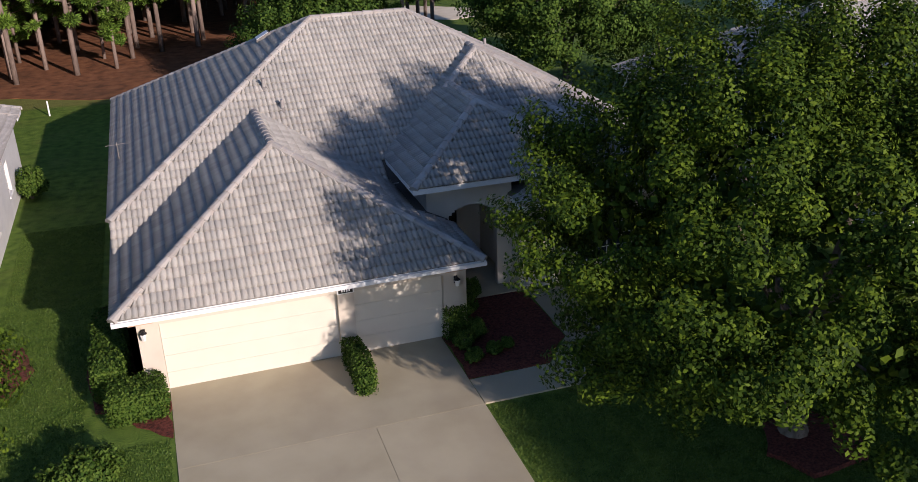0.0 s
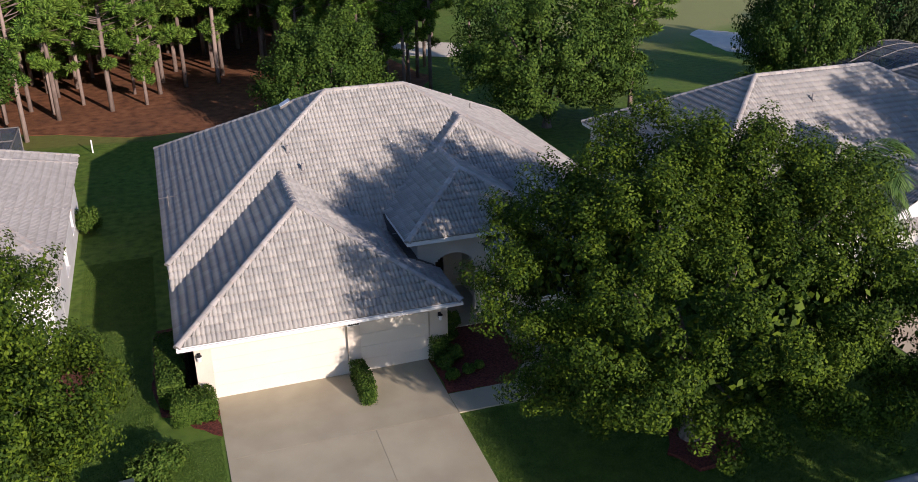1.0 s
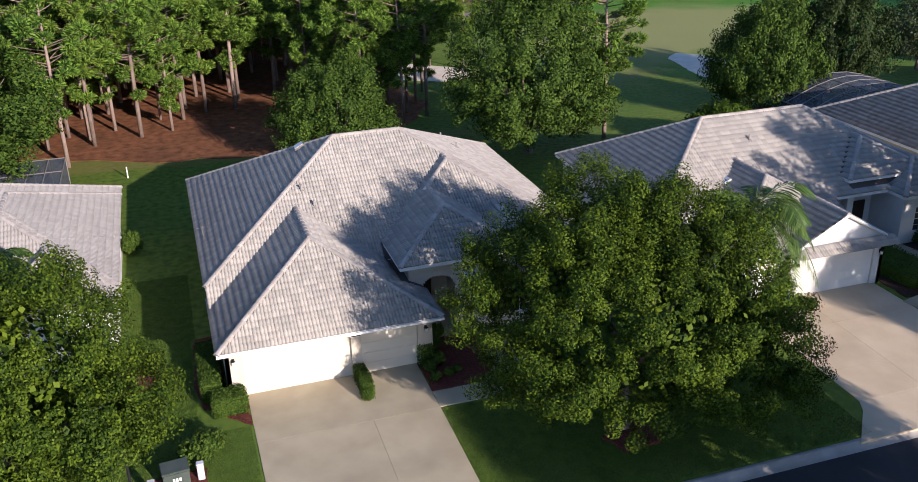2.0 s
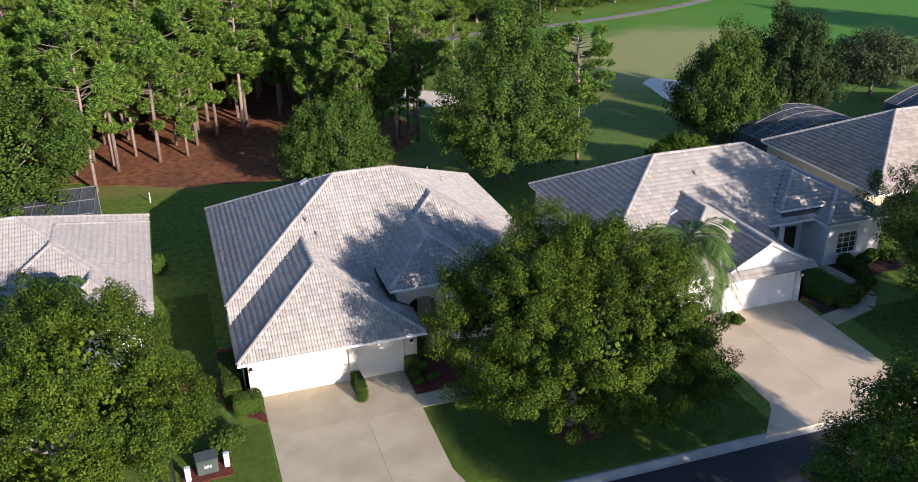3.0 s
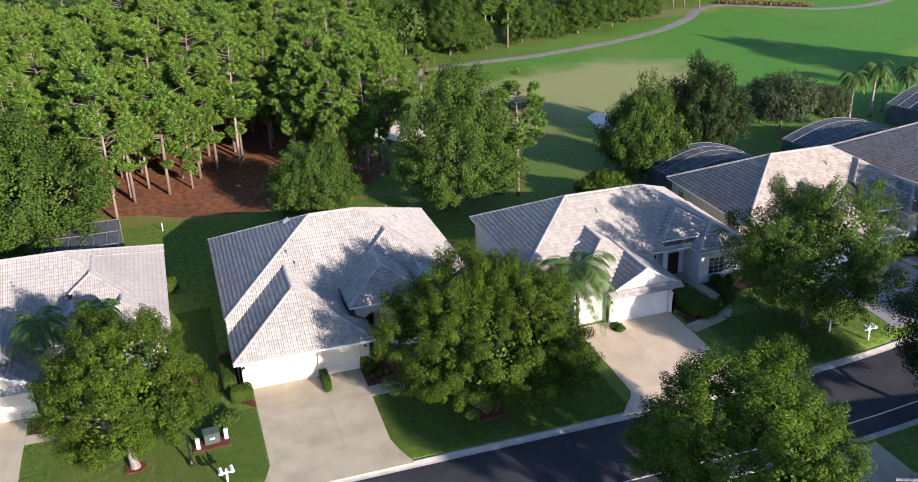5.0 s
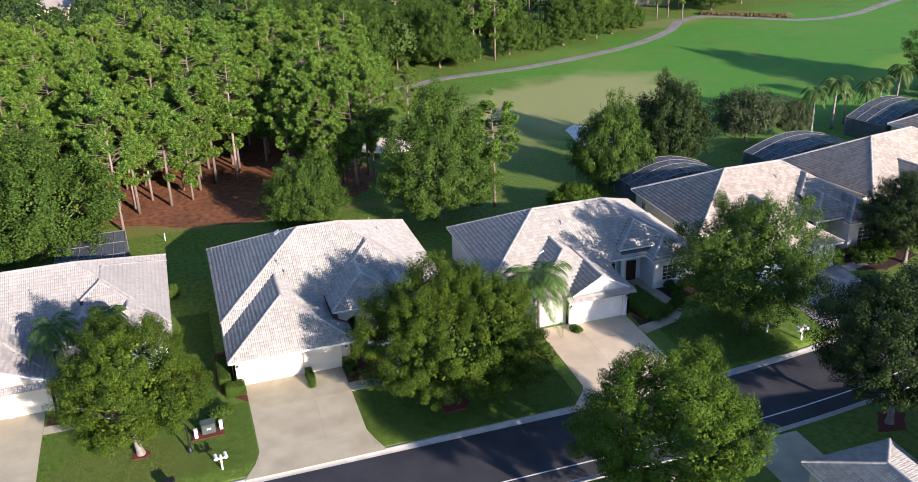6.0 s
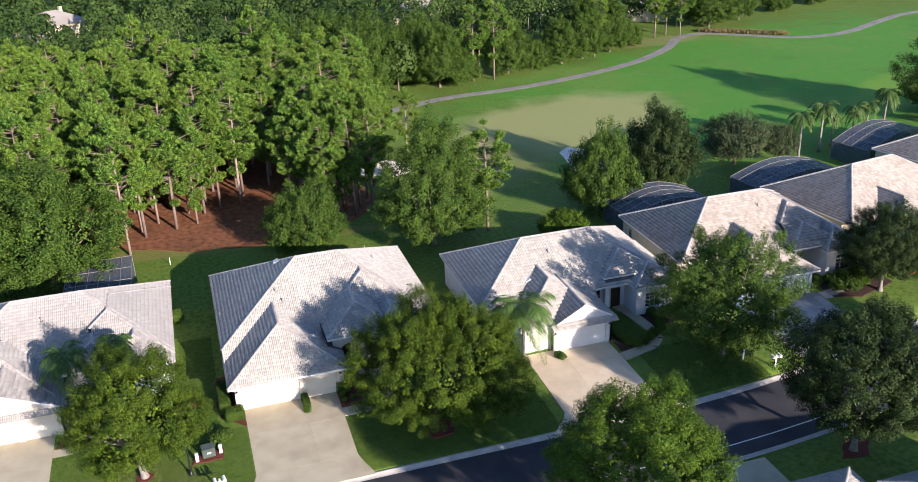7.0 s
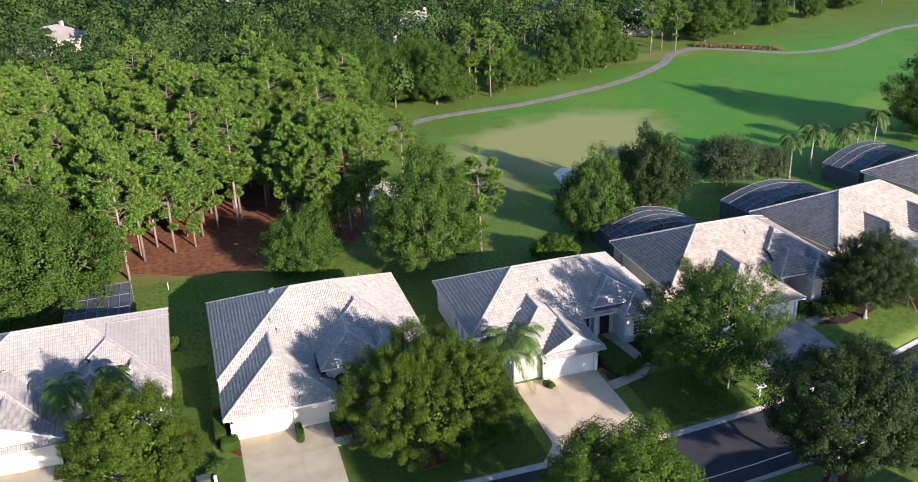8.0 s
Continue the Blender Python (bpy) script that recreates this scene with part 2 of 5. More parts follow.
def grass_material():
    """Mown turf: fine blades, mottling, and a worn dry patch on the fairway with an uneven edge."""
    m = mat("mown_grass", [(0.052, 0.098, 0.012), (0.092, 0.158, 0.020), (0.135, 0.205, 0.032)], scale=2.2, detail=10, rough=0.85,
            bump=1.6, bump_scale=16, scale2=0.16, amount2=0.5, tint2=(0.105, 0.150, 0.024), spec=0.2)
    n, l = m.node_tree.nodes, m.node_tree.links
    b = n["Principled BSDF"]
    base = b.inputs["Base Color"].links[0].from_socket
    geo = n["Geometry"] if "Geometry" in n else n.new("ShaderNodeNewGeometry")

    def blob(cx, cy, rx, ry, turn, colour, strength, prev):
        mp = n.new("ShaderNodeMapping")
        mp.vector_type = "TEXTURE"
        mp.inputs["Location"].default_value = (cx, cy, 0)
        mp.inputs["Rotation"].default_value = (0, 0, radians(turn))
        mp.inputs["Scale"].default_value = (rx, ry, 1000)
        l.new(geo.outputs["Position"], mp.inputs[0])
        ln = n.new("ShaderNodeVectorMath")
        ln.operation = "LENGTH"
        l.new(mp.outputs[0], ln.inputs[0])
        nz = n.new("ShaderNodeTexNoise")
        nz.inputs["Scale"].default_value = 0.12
        nz.inputs["Detail"].default_value = 8
        l.new(geo.outputs["Position"], nz.inputs["Vector"])
        ad = n.new("ShaderNodeMath")
        ad.operation = "MULTIPLY_ADD"
        l.new(nz.outputs["Fac"], ad.inputs[0])
        ad.inputs[1].default_value = 0.9
        l.new(ln.outputs["Value"], ad.inputs[2])
        r = n.new("ShaderNodeMapRange")
        r.inputs[1].default_value, r.inputs[2].default_value = 1.5, 1.15
        r.inputs[3].default_value, r.inputs[4].default_value = 0.0, strength
        l.new(ad.outputs[0], r.inputs[0])
        mx = n.new("ShaderNodeMix")
        mx.data_type = "RGBA"
        l.new(r.outputs[0], mx.inputs[0])
        l.new(prev, mx.inputs[6])
        mx.inputs[7].default_value = (*colour, 1)
        return mx.outputs[2]

    out = blob(125, 82, 95, 42, 14, (0.058, 0.230, 0.022), 0.75, base)
    for scale, lo, hi, colour, most in ((0.045, 0.50, 0.66, (0.16, 0.225, 0.045), 0.5), (0.09, 0.54, 0.68, (0.045, 0.130, 0.018), 0.6), (0.35, 0.52, 0.70, (0.17, 0.185, 0.045), 0.45)):
        nz = n.new("ShaderNodeTexNoise")
        nz.inputs["Scale"].default_value = scale
        nz.inputs["Detail"].default_value = 9
        nz.inputs["Roughness"].default_value = 0.62
        l.new(geo.outputs["Position"], nz.inputs["Vector"])
        r = n.new("ShaderNodeMapRange")
        r.inputs[1].default_value, r.inputs[2].default_value = lo, hi
        r.inputs[3].default_value, r.inputs[4].default_value = 0.0, most
        l.new(nz.outputs["Fac"], r.inputs[0])
        mx = n.new("ShaderNodeMix")
        mx.data_type = "RGBA"
        l.new(r.outputs[0], mx.inputs[0])
        l.new(out, mx.inputs[6])
        mx.inputs[7].default_value = (*colour, 1)
        out = mx.outputs[2]
    out = blob(122, 62, 20, 7, 30, (0.15, 0.27, 0.03), 0.6, out)
    out = blob(104, 118, 16, 4, 10, (0.23, 0.20, 0.08), 0.5, out)
    out = blob(60, 68, 24, 16, 20, (0.31, 0.30, 0.12), 0.8, out)
    out = blob(40, 52, 16, 10, 30, (0.20, 0.20, 0.07), 0.6, out)
    out = blob(2, 36.5, 22, 2.2, -4, (0.20, 0.17, 0.055), 0.6, out)
    out = blob(-9, -8, 6, 3.5, 0, (0.17, 0.17, 0.05), 0.7, out)
    l.new(out, b.inputs["Base Color"])
    return m


GRASS = grass_material()


# ---- mesh helpers ----
def thing(name, label, category, at=(0, 0, 0), rz=0.0, group="", kind=""):
    ob = new(name)
    ob.matrix_basis = pose(*at, 0, 0, rz)
    return tagged(ob, label, category, group, kind)


def link(name, me, material, parent=None, label="", kind="", smooth=False):
    if material and not me.materials:
        me.materials.append(material)
    if smooth:
        me.polygons.foreach_set("use_smooth", [True] * len(me.polygons))
    ob = new(name, me)
    if parent:
        ob.parent = parent
    return tagged(ob, label, "", "", kind)


def part(name, bm, material, parent=None, label="", kind="", smooth=False):
    """One bmesh as one mesh object under its thing."""
    me = bpy.data.meshes.new(name)
    bm.to_mesh(me)
    bm.free()
    return link(name, me, material, parent, label, kind, smooth)


def mesh_arrays(name, verts, quads, smooth=False):
    """A mesh from numpy arrays of vertices and quads."""
    verts = np.asarray(verts, dtype=np.float32).reshape(-1, 3)
    quads = np.asarray(quads, dtype=np.int32).reshape(-1, 4)
    me = bpy.data.meshes.new(name)
    me.vertices.add(len(verts))
    me.vertices.foreach_set("co", verts.ravel())
    me.loops.add(quads.size)
    me.loops.foreach_set("vertex_index", quads.ravel())
    me.polygons.add(len(quads))
    me.polygons.foreach_set("loop_start", np.arange(0, quads.size, 4, dtype=np.int32))
    me.update(calc_edges=True)
    me.validate()
    if smooth:
        me.polygons.foreach_set("use_smooth", [True] * len(me.polygons))
    return me


def box(bm, x0, x1, y0, y1, z0, z1, bevel=0.0):
    m = Matrix.Translation(((x0 + x1) / 2, (y0 + y1) / 2, (z0 + z1) / 2)) @ Matrix.Diagonal((x1 - x0, y1 - y0, z1 - z0, 1))
    r = bmesh.ops.create_cube(bm, size=1, matrix=m)
    if bevel:
        es = list({e for v in r["verts"] for e in v.link_edges})
        bmesh.ops.bevel(bm, geom=es, offset=bevel, segments=2, affect="EDGES")
    return bm


def boxes(*bs, bevel=0.0):
    bm = bmesh.new()
    for b in bs:
        box(bm, *b, bevel=bevel)
    return bm


def tube(bm, pts, radii, seg=8):
    """A tapered tube along points."""
    rings = []
    for i, p in enumerate(pts):
        p = Vector(p)
        d = Vector(pts[min(i + 1, len(pts) - 1)]) - Vector(pts[max(i - 1, 0)])
        q = d.to_track_quat("Z", "Y")
        rings.append([bm.verts.new(p + q @ Vector((math.cos(a) * radii[i], math.sin(a) * radii[i], 0)))
                      for a in (2 * math.pi * k / seg for k in range(seg))])
    for a, b in zip(rings, rings[1:]):
        for k in range(seg):
            bm.faces.new((a[k], a[(k + 1) % seg], b[(k + 1) % seg], b[k]))
    bm.faces.new(rings[0][::-1])
    bm.faces.new(rings[-1])
    return bm


def slab(points, z0, z1, wobble=0.0, step=0.0, seed=1):
    """A flat slab from an outline; the outline can be cut finer and made uneven."""
    rng = random.Random(seed)
    if step:
        fine = []
        for a, b in zip(points, points[1:] + points[:1]):
            n = max(1, int(math.dist(a, b) / step))
            for k in range(n):
                f = k / n
                fine.append((a[0] + (b[0] - a[0]) * f + rng.uniform(-wobble, wobble), a[1] + (b[1] - a[1]) * f + rng.uniform(-wobble, wobble)))
        points = fine
    bm = bmesh.new()
    top = bm.faces.new([bm.verts.new((x, y, z1)) for x, y in points])
    top.normal_update()
    if top.normal.z < 0:
        top.normal_flip()
    r = bmesh.ops.extrude_face_region(bm, geom=[top])
    for v in (g for g in r["geom"] if isinstance(g, bmesh.types.BMVert)):
        v.co.z = z1
    for v in top.verts:
        v.co.z = z0
    bmesh.ops.triangulate(bm, faces=[f for f in bm.faces if len(f.verts) > 4])
    bmesh.ops.recalc_face_normals(bm, faces=bm.faces)
    return bm


# ---- ground, road, kerbs ----
def kerb_y(x):
    """The kerb on the houses' side of the street: straight, then a slow bend."""
    d = min(max(0.0, x - 30.0), 90.0)
    return -11.9 + 0.0042 * d * d


def ground_z(d):
    if d >= 9:
        return 0.0
    if d >= 0.1:
        return -0.30 + 0.30 * (d - 0.1) / 8.9
    if d > -8.2:
        return -0.60
    return -0.30


def strip(x0, x1, step, profile, name, material, parent=None, label="", kind=""):
    """A long strip along the street; profile: (offset from the kerb, height)."""
    xs = np.arange(x0, x1 + step, step)
    verts = [(x, kerb_y(x) + d, z) for x in xs for d, z in profile]
    n = len(profile)
    quads = [(i * n + j, i * n + j + 1, (i + 1) * n + j + 1, (i + 1) * n + j) for i in range(len(xs) - 1) for j in range(n - 1)]
    quads = [q[::-1] for q in quads]
    return link(name, mesh_arrays(name, verts, quads), material, parent, label, kind)


gx = [-900, -500, -300, -200, -120, -80] + list(np.arange(-60, 140, 5)) + [150, 180, 220, 280, 360, 480, 700, 1000]
gd = [-900, -400, -150, -80, -40, -20, -12, -8.21, -8.19, -4, 0.09, 0.11, 2, 5, 9, 15, 25, 40, 60, 90, 130, 180, 260, 380, 560, 900, 1500]
gv = [(x, kerb_y(x) + d, ground_z(d)) for x in gx for d in gd]
gn = len(gd)
gq = [(i * gn + j, (i + 1) * gn + j, (i + 1) * gn + j + 1, i * gn + j + 1) for i in range(len(gx) - 1) for j in range(gn - 1)]
link("ground", mesh_arrays("ground", gv, gq), GRASS, None, "mown green lawn and golf fairway turf", "structure")
strip(-200, 260, 4, [(-8.2, -0.45), (-8.1, -0.44), (-4, -0.38), (0, -0.44), (0.1, -0.45)], "road", ASPHALT, None, "dark asphalt residential street", "structure")
k1 = strip(-200, 260, 3, [(-0.45, -0.43), (-0.12, -0.41), (-0.02, -0.29), (0.16, -0.27), (0.18, -0.45)], "kerb", KERB, None, "pale concrete kerb with gutter along lawn", "structure")
strip(-200, 260, 3, [(-8.38, -0.5), (-8.36, -0.27), (-8.18, -0.29), (-8.06, -0.41), (-7.75, -0.43)], "kerb", KERB, None, "pale concrete kerb across the street", "structure")
strip(-200, 260, 4, [(-6.36, -0.404), (-6.24, -0.402)], "road_line", PAINT_LINE, None, "white painted line on asphalt", "structure")


def apron_z(y):
    return ground_z(y + 11.9) + 0.03


def concrete_slabs(name, cols, rows, label, material=CONCRETE, lift=0.03):
    """A drive of cast slabs with open joints, each slab a piece that follows the fall of the ground."""
    base = thing(name, label, "driveway", kind="structure")
    for i in range(len(cols) - 1):
        for j in range(len(rows) - 1):
            x0, x1, y1, y0 = cols[i] + 0.003, cols[i + 1] - 0.003, rows[j] - 0.003, rows[j + 1] + 0.003
            bm = bmesh.new()
            box(bm, x0, x1, y0, y1, -0.12, 0.0, bevel=0.004)
            for v in bm.verts:
                v.co.z += ground_z(v.co.y + 11.9 - (kerb_y((x0 + x1) / 2) + 11.9)) + lift
            part("slab", bm, material, base)
    return base


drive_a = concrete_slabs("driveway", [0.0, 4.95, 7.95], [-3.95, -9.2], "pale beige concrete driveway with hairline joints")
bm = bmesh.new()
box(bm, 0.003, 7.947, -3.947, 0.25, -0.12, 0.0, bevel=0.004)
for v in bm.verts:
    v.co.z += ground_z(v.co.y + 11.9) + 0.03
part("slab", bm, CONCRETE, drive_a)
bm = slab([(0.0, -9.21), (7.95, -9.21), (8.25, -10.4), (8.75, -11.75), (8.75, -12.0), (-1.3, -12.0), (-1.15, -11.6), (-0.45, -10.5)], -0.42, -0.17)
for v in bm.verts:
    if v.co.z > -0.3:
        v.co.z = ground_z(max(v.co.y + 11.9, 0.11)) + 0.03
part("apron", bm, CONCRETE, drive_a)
walk_a = thing("pavement", "pale concrete footpath from driveway to porch", "path", kind="structure")
for pts in ([(7.96, -3.95), (7.96, -2.7), (10.4, -2.7), (10.72, -3.98)], [(10.74, -3.97), (10.42, -2.69), (11.5, -1.4), (12.65, -2.05)],
            [(12.66, -2.03), (11.51, -1.38), (11.6, 1.8), (12.85, 1.8)]):
    part("slab", slab(pts, -0.15, 0.012), CONCRETE, walk_a)


def bed(points, label, seed=3, z=0.035, material=MULCH):
    return tagged(part("mulch_bed", slab(points, z - 0.3, z, 0.07, 0.35, seed), material), label, "flower bed", kind="structure")


bed([(7.98, -2.66), (10.36, -2.66), (11.42, -1.38), (11.5, 1.7), (10.4, 2.7), (8.9, 2.7), (8.9, 0.0), (7.98, 0.0)], "red mulch bed beside concrete footpath")
bed([(-0.05, -2.6), (-0.05, 0.3), (-0.8, 0.4), (-0.9, 6.0), (-2.0, 6.0), (-2.2, 1.0), (-1.9, -0.6), (-0.9, -1.7)], "red mulch bed round garage hedge", 5)
bed([(-5.6, 0.6), (-4.3, 0.9), (-3.7, 2.4), (-4.2, 4.0), (-5.8, 4.2)], "red mulch bed in side lawn", 6)
bed([(14.2, -9.4), (15.9, -9.3), (16.4, -8.2), (15.7, -7.2), (14.3, -7.3), (13.7, -8.3)], "red mulch ring round oak trunk", 7, z=-0.06)
bed([(-8.7, -7.1), (-7.8, -7.1), (-7.5, -6.5), (-7.9, -6.0), (-8.7, -6.1)], "worn mulch ring round tree trunk", 8, z=-0.05)
bed([(-4.6, -6.3), (-2.2, -6.2), (-2.1, -4.9), (-4.4, -4.9)], "mulch patch round utility boxes", 9, z=-0.03)
bed([(-15.0, 0.9), (-15.0, -0.5), (-13.2, -0.6), (-12.0, 0.6), (-12.0, 1.6)], "bright red mulch beside footpath", 10)
bed([(34.3, -2.7), (36.6, -2.6), (37.6, -1.0), (37.3, 3.0), (35.2, 4.6), (34.4, 0.2)], "mulch bed with clipped hedge, shade in its colour", 11, material=MULCH_SHADE)
bed([(35.3, -3.0), (38.6, -2.4), (39.8, 0.4), (44.0, 1.0), (44.4, 3.6), (40.0, 3.4), (39.2, 5.0), (38.9, 1.2), (36.4, -1.9)], "mulch planting bed along front wall, shade in its colour", 12, material=MULCH_SHADE)
bed([(42.9, -22.6), (45.0, -22.9), (46.4, -21.2), (44.6, -20.4)], "red mulch ring round tree trunk", 13, z=-0.25)
bed([(59.0, -0.5), (62.0, -1.5), (67.0, 0.0), (67.5, 4.5), (62.5, 3.8), (59.5, 2.0)], "shade-toned mulch planting bed by porch", 14, material=MULCH_SHADE)

straw_edge = [(-70, 47), (-40, 44), (-20, 42.0), (-11, 40.2), (-4.5, 36.6), (5, 35.0), (11, 36.0), (17.6, 38.2), (22, 44.5), (21.0, 52), (18, 58), (20, 68), (25, 80), (26, 100), (-70, 120)]
tagged(part("forest_floor", slab(straw_edge, -0.3, 0.03, 0.35, 1.5, 4), STRAW), "rust-brown pine straw floor under pines", "ground", kind="structure")


def ribbon(name, pts, width, z, material, label, category):
    """A smooth band along a centre line."""
    p = [Vector((*q, 0)) for q in pts]
    fine = []
    for i in range(len(p) - 1):
        a, b, c, d = p[max(i - 1, 0)], p[i], p[i + 1], p[min(i + 2, len(p) - 1)]
        for k in range(10):
            t = k / 10
            fine.append(0.5 * ((2 * b) + (c - a) * t + (2 * a - 5 * b + 4 * c - d) * t * t + (3 * b - a - 3 * c + d) * t ** 3))
    fine.append(p[-1])
    verts, quads = [], []
    for i, q in enumerate(fine):
        t = (fine[min(i + 1, len(fine) - 1)] - fine[max(i - 1, 0)]).normalized()
        nrm = Vector((-t.y, t.x, 0)) * width / 2
        for s, zz in ((1, -0.1), (1, z), (-1, z), (-1, -0.1)):
            verts.append((q.x + nrm.x * s, q.y + nrm.y * s, zz))
    for i in range(len(fine) - 1):
        for j in range(3):
            quads.append((i * 4 + j, i * 4 + j + 1, i * 4 + j + 5, i * 4 + j + 4)[::-1])
    me = mesh_arrays(name, verts, quads)
    ob = tagged(link(name, me, material), label, category, kind="structure")
    for f in me.polygons:
        f.use_smooth = False
    return ob


ribbon("cart_path", [(20, 80), (37, 87.5), (46, 90.7), (61, 92.1), (78, 96.6), (91, 102.2), (102.6, 110.5), (110.2, 118.8), (118, 121.4), (126, 115), (134.4, 108.2),
                     (147, 107.7), (166, 116.5), (180, 121), (240, 130)], 2.2, 0.02, PATH, "grey concrete golf cart path winding over grass", "path")


def bunker(pts, label):
    tagged(part("bunker", slab(pts, -0.2, 0.04, 0.2, 0.8, 3), SAND), label, "bunker", kind="structure")


bunker([(51.0, 44.5), (52.2, 41.5), (55.5, 44.5), (58.0, 51.0), (54.5, 55.0), (52.0, 53.0)], "pale sand bunker at fairway edge")
bunker([(22.0, 55.0), (26.0, 52.5), (29.0, 53.5), (29.3, 57.5), (24.5, 62.0), (22.0, 60.0)], "pale sand bunker beside the pines")


# ---- roofs ----
TILE_W, TILE_S = 0.33, 0.37


def block(x0, x1, y0, y1, z, p=0.53, ends="hip", keep=None):
    return dict(x0=x0, x1=x1, y0=y0, y1=y1, z=z, p=p, ends=ends, keep=keep)


def height(b, x, y):
    """The height of a roof block over a place, or far below where it has none."""
    if not (b["x0"] - 0.01 <= x <= b["x1"] + 0.01 and b["y0"] - 0.01 <= y <= b["y1"] + 0.01):
        return -9.0
    if b["keep"] and not b["keep"](x, y):
        return -9.0
    r = [x - b["x0"], b["x1"] - x]
    if b["ends"] != "gable":
        r += [y - b["y0"], b["y1"] - y]
    return b["z"] + b["p"] * min(r)


def faces_of(b):
    """The sloping faces, each from its eave, and the ridge and hip lines."""
    x0, x1, y0, y1, z, p = (b[k] for k in ("x0", "x1", "y0", "y1", "z", "p"))
    w, d = x1 - x0, y1 - y0
    if b["ends"] == "gable":
        h, xm = w / 2, (x0 + x1) / 2
        a, c = (xm, y0, z + p * h), (xm, y1, z + p * h)
        return [[(x0, y1, z), (x0, y0, z), a, c], [(x1, y0, z), (x1, y1, z), c, a]], [(a, c)]
    if d <= w:
        h, ym = d / 2, (y0 + y1) / 2
        a, c = (x0 + h, ym, z + p * h), (x1 - h, ym, z + p * h)
        f = [[(x0, y0, z), (x1, y0, z), c, a], [(x1, y1, z), (x0, y1, z), a, c], [(x0, y1, z), (x0, y0, z), a], [(x1, y0, z), (x1, y1, z), c]]
        ln = [(a, c), (a, (x0, y0, z)), (a, (x0, y1, z)), (c, (x1, y0, z)), (c, (x1, y1, z))]
    else:
        h, xm = w / 2, (x0 + x1) / 2
        a, c = (xm, y0 + h, z + p * h), (xm, y1 - h, z + p * h)
        f = [[(x0, y0, z), (x1, y0, z), a], [(x1, y1, z), (x0, y1, z), c], [(x0, y1, z), (x0, y0, z), a, c], [(x1, y0, z), (x1, y1, z), c, a]]
        ln = [(a, c), (a, (x0, y0, z)), (a, (x1, y0, z)), (c, (x0, y1, z)), (c, (x1, y1, z))]
    return f, ln


def tile_template(seg):
    """Profile of one double-roll tile: (across 0..1, along, up) for its top end, its butt and the lip under the butt."""
    us = [k / seg for k in range(seg + 1)]
    roll, butt = (0.068, 0.052) if seg > 6 else (0.034, 0.03)
    prof = [roll * abs(math.sin(2 * math.pi * u)) ** 0.7 for u in us]
    rows = [[(u, TILE_S + 0.03, h + 0.004) for u, h in zip(us, prof)], [(u, -0.03, h + butt) for u, h in zip(us, prof)], [(u, 0.015, 0.0) for u in us]]
    n = seg + 1
    quads = [(r * n + k, (r + 1) * n + k, (r + 1) * n + k + 1, r * n + k + 1) for r in range(2) for k in range(seg)]
    return np.array(rows).reshape(-1, 3), np.array(quads)


def tile_face(poly, seg, shown, whole_limit=0):
    """Lays tiles over one face, cut to its outline. Returns vertices and quads of the joined field, and poses of whole tiles kept apart."""
    P = [Vector(q) for q in poly]
    U = (P[1] - P[0]).normalized()
    S = (P[2] - P[1]) - U * (P[2] - P[1]).dot(U)
    S.normalize()
    N = U.cross(S)
    uv = [((q - P[0]).dot(U), (q - P[0]).dot(S)) for q in P]
    smax = max(s for _, s in uv)

    def span(s):
        s = min(max(s, 0.0), smax - 1e-4)
        cut = []
        for (ua, sa), (ub, sb) in zip(uv, uv[1:] + uv[:1]):
            if (sa - s) * (sb - s) <= 0 and abs(sb - sa) > 1e-6:
                cut.append(ua + (ub - ua) * (s - sa) / (sb - sa))
        return (min(cut), max(cut)) if len(cut) >= 2 else (0, 0)

    tv, tq = tile_template(seg)
    R = np.array([U, S, N])
    O = np.array(P[0])
    V, Q, apart, count = [], [], [], 0
    lo0, hi0 = min(u for u, _ in uv), max(u for u, _ in uv)
    for j in range(int(smax / TILE_S) + 1):
        s0 = j * TILE_S
        lo_a, hi_a = span(s0)
        lo_b, hi_b = span(s0 + TILE_S)
        for i in range(int((hi0 - lo0) / TILE_W) + 1):
            u0 = lo0 + i * TILE_W
            um, sm = u0 + TILE_W / 2, s0 + TILE_S / 2
            lo, hi = span(sm)
            if u0 + TILE_W < min(lo_a, lo_b) or u0 > max(hi_a, hi_b) or sm > smax:
                continue
            c = O + um * R[0] + sm * R[1]
            if not shown(c[0], c[1], c[2]):
                continue
            if len(apart) < whole_limit and u0 > max(lo_a, lo_b) and u0 + TILE_W < min(hi_a, hi_b) and s0 + TILE_S < smax:
                o = O + u0 * R[0] + s0 * R[1]
                apart.append(Matrix(((U.x, S.x, N.x, o[0]), (U.y, S.y, N.y, o[1]), (U.z, S.z, N.z, o[2]), (0, 0, 0, 1))))
                continue
            jit = random.uniform(-0.006, 0.006)
            u = u0 + tv[:, 0] * TILE_W
            s = s0 + tv[:, 1] + jit
            u[:seg + 1] = np.clip(u[:seg + 1], *span(s0 + TILE_S))
            u[seg + 1:] = np.clip(u[seg + 1:], *span(s0))
            s = np.minimum(s, smax)
            V.append(O + u[:, None] * R[0] + s[:, None] * R[1] + (tv[:, 2] + random.uniform(-0.003, 0.004))[:, None] * R[2])
            Q.append(tq + count)
            count += len(tv)
    return V, Q, apart, count


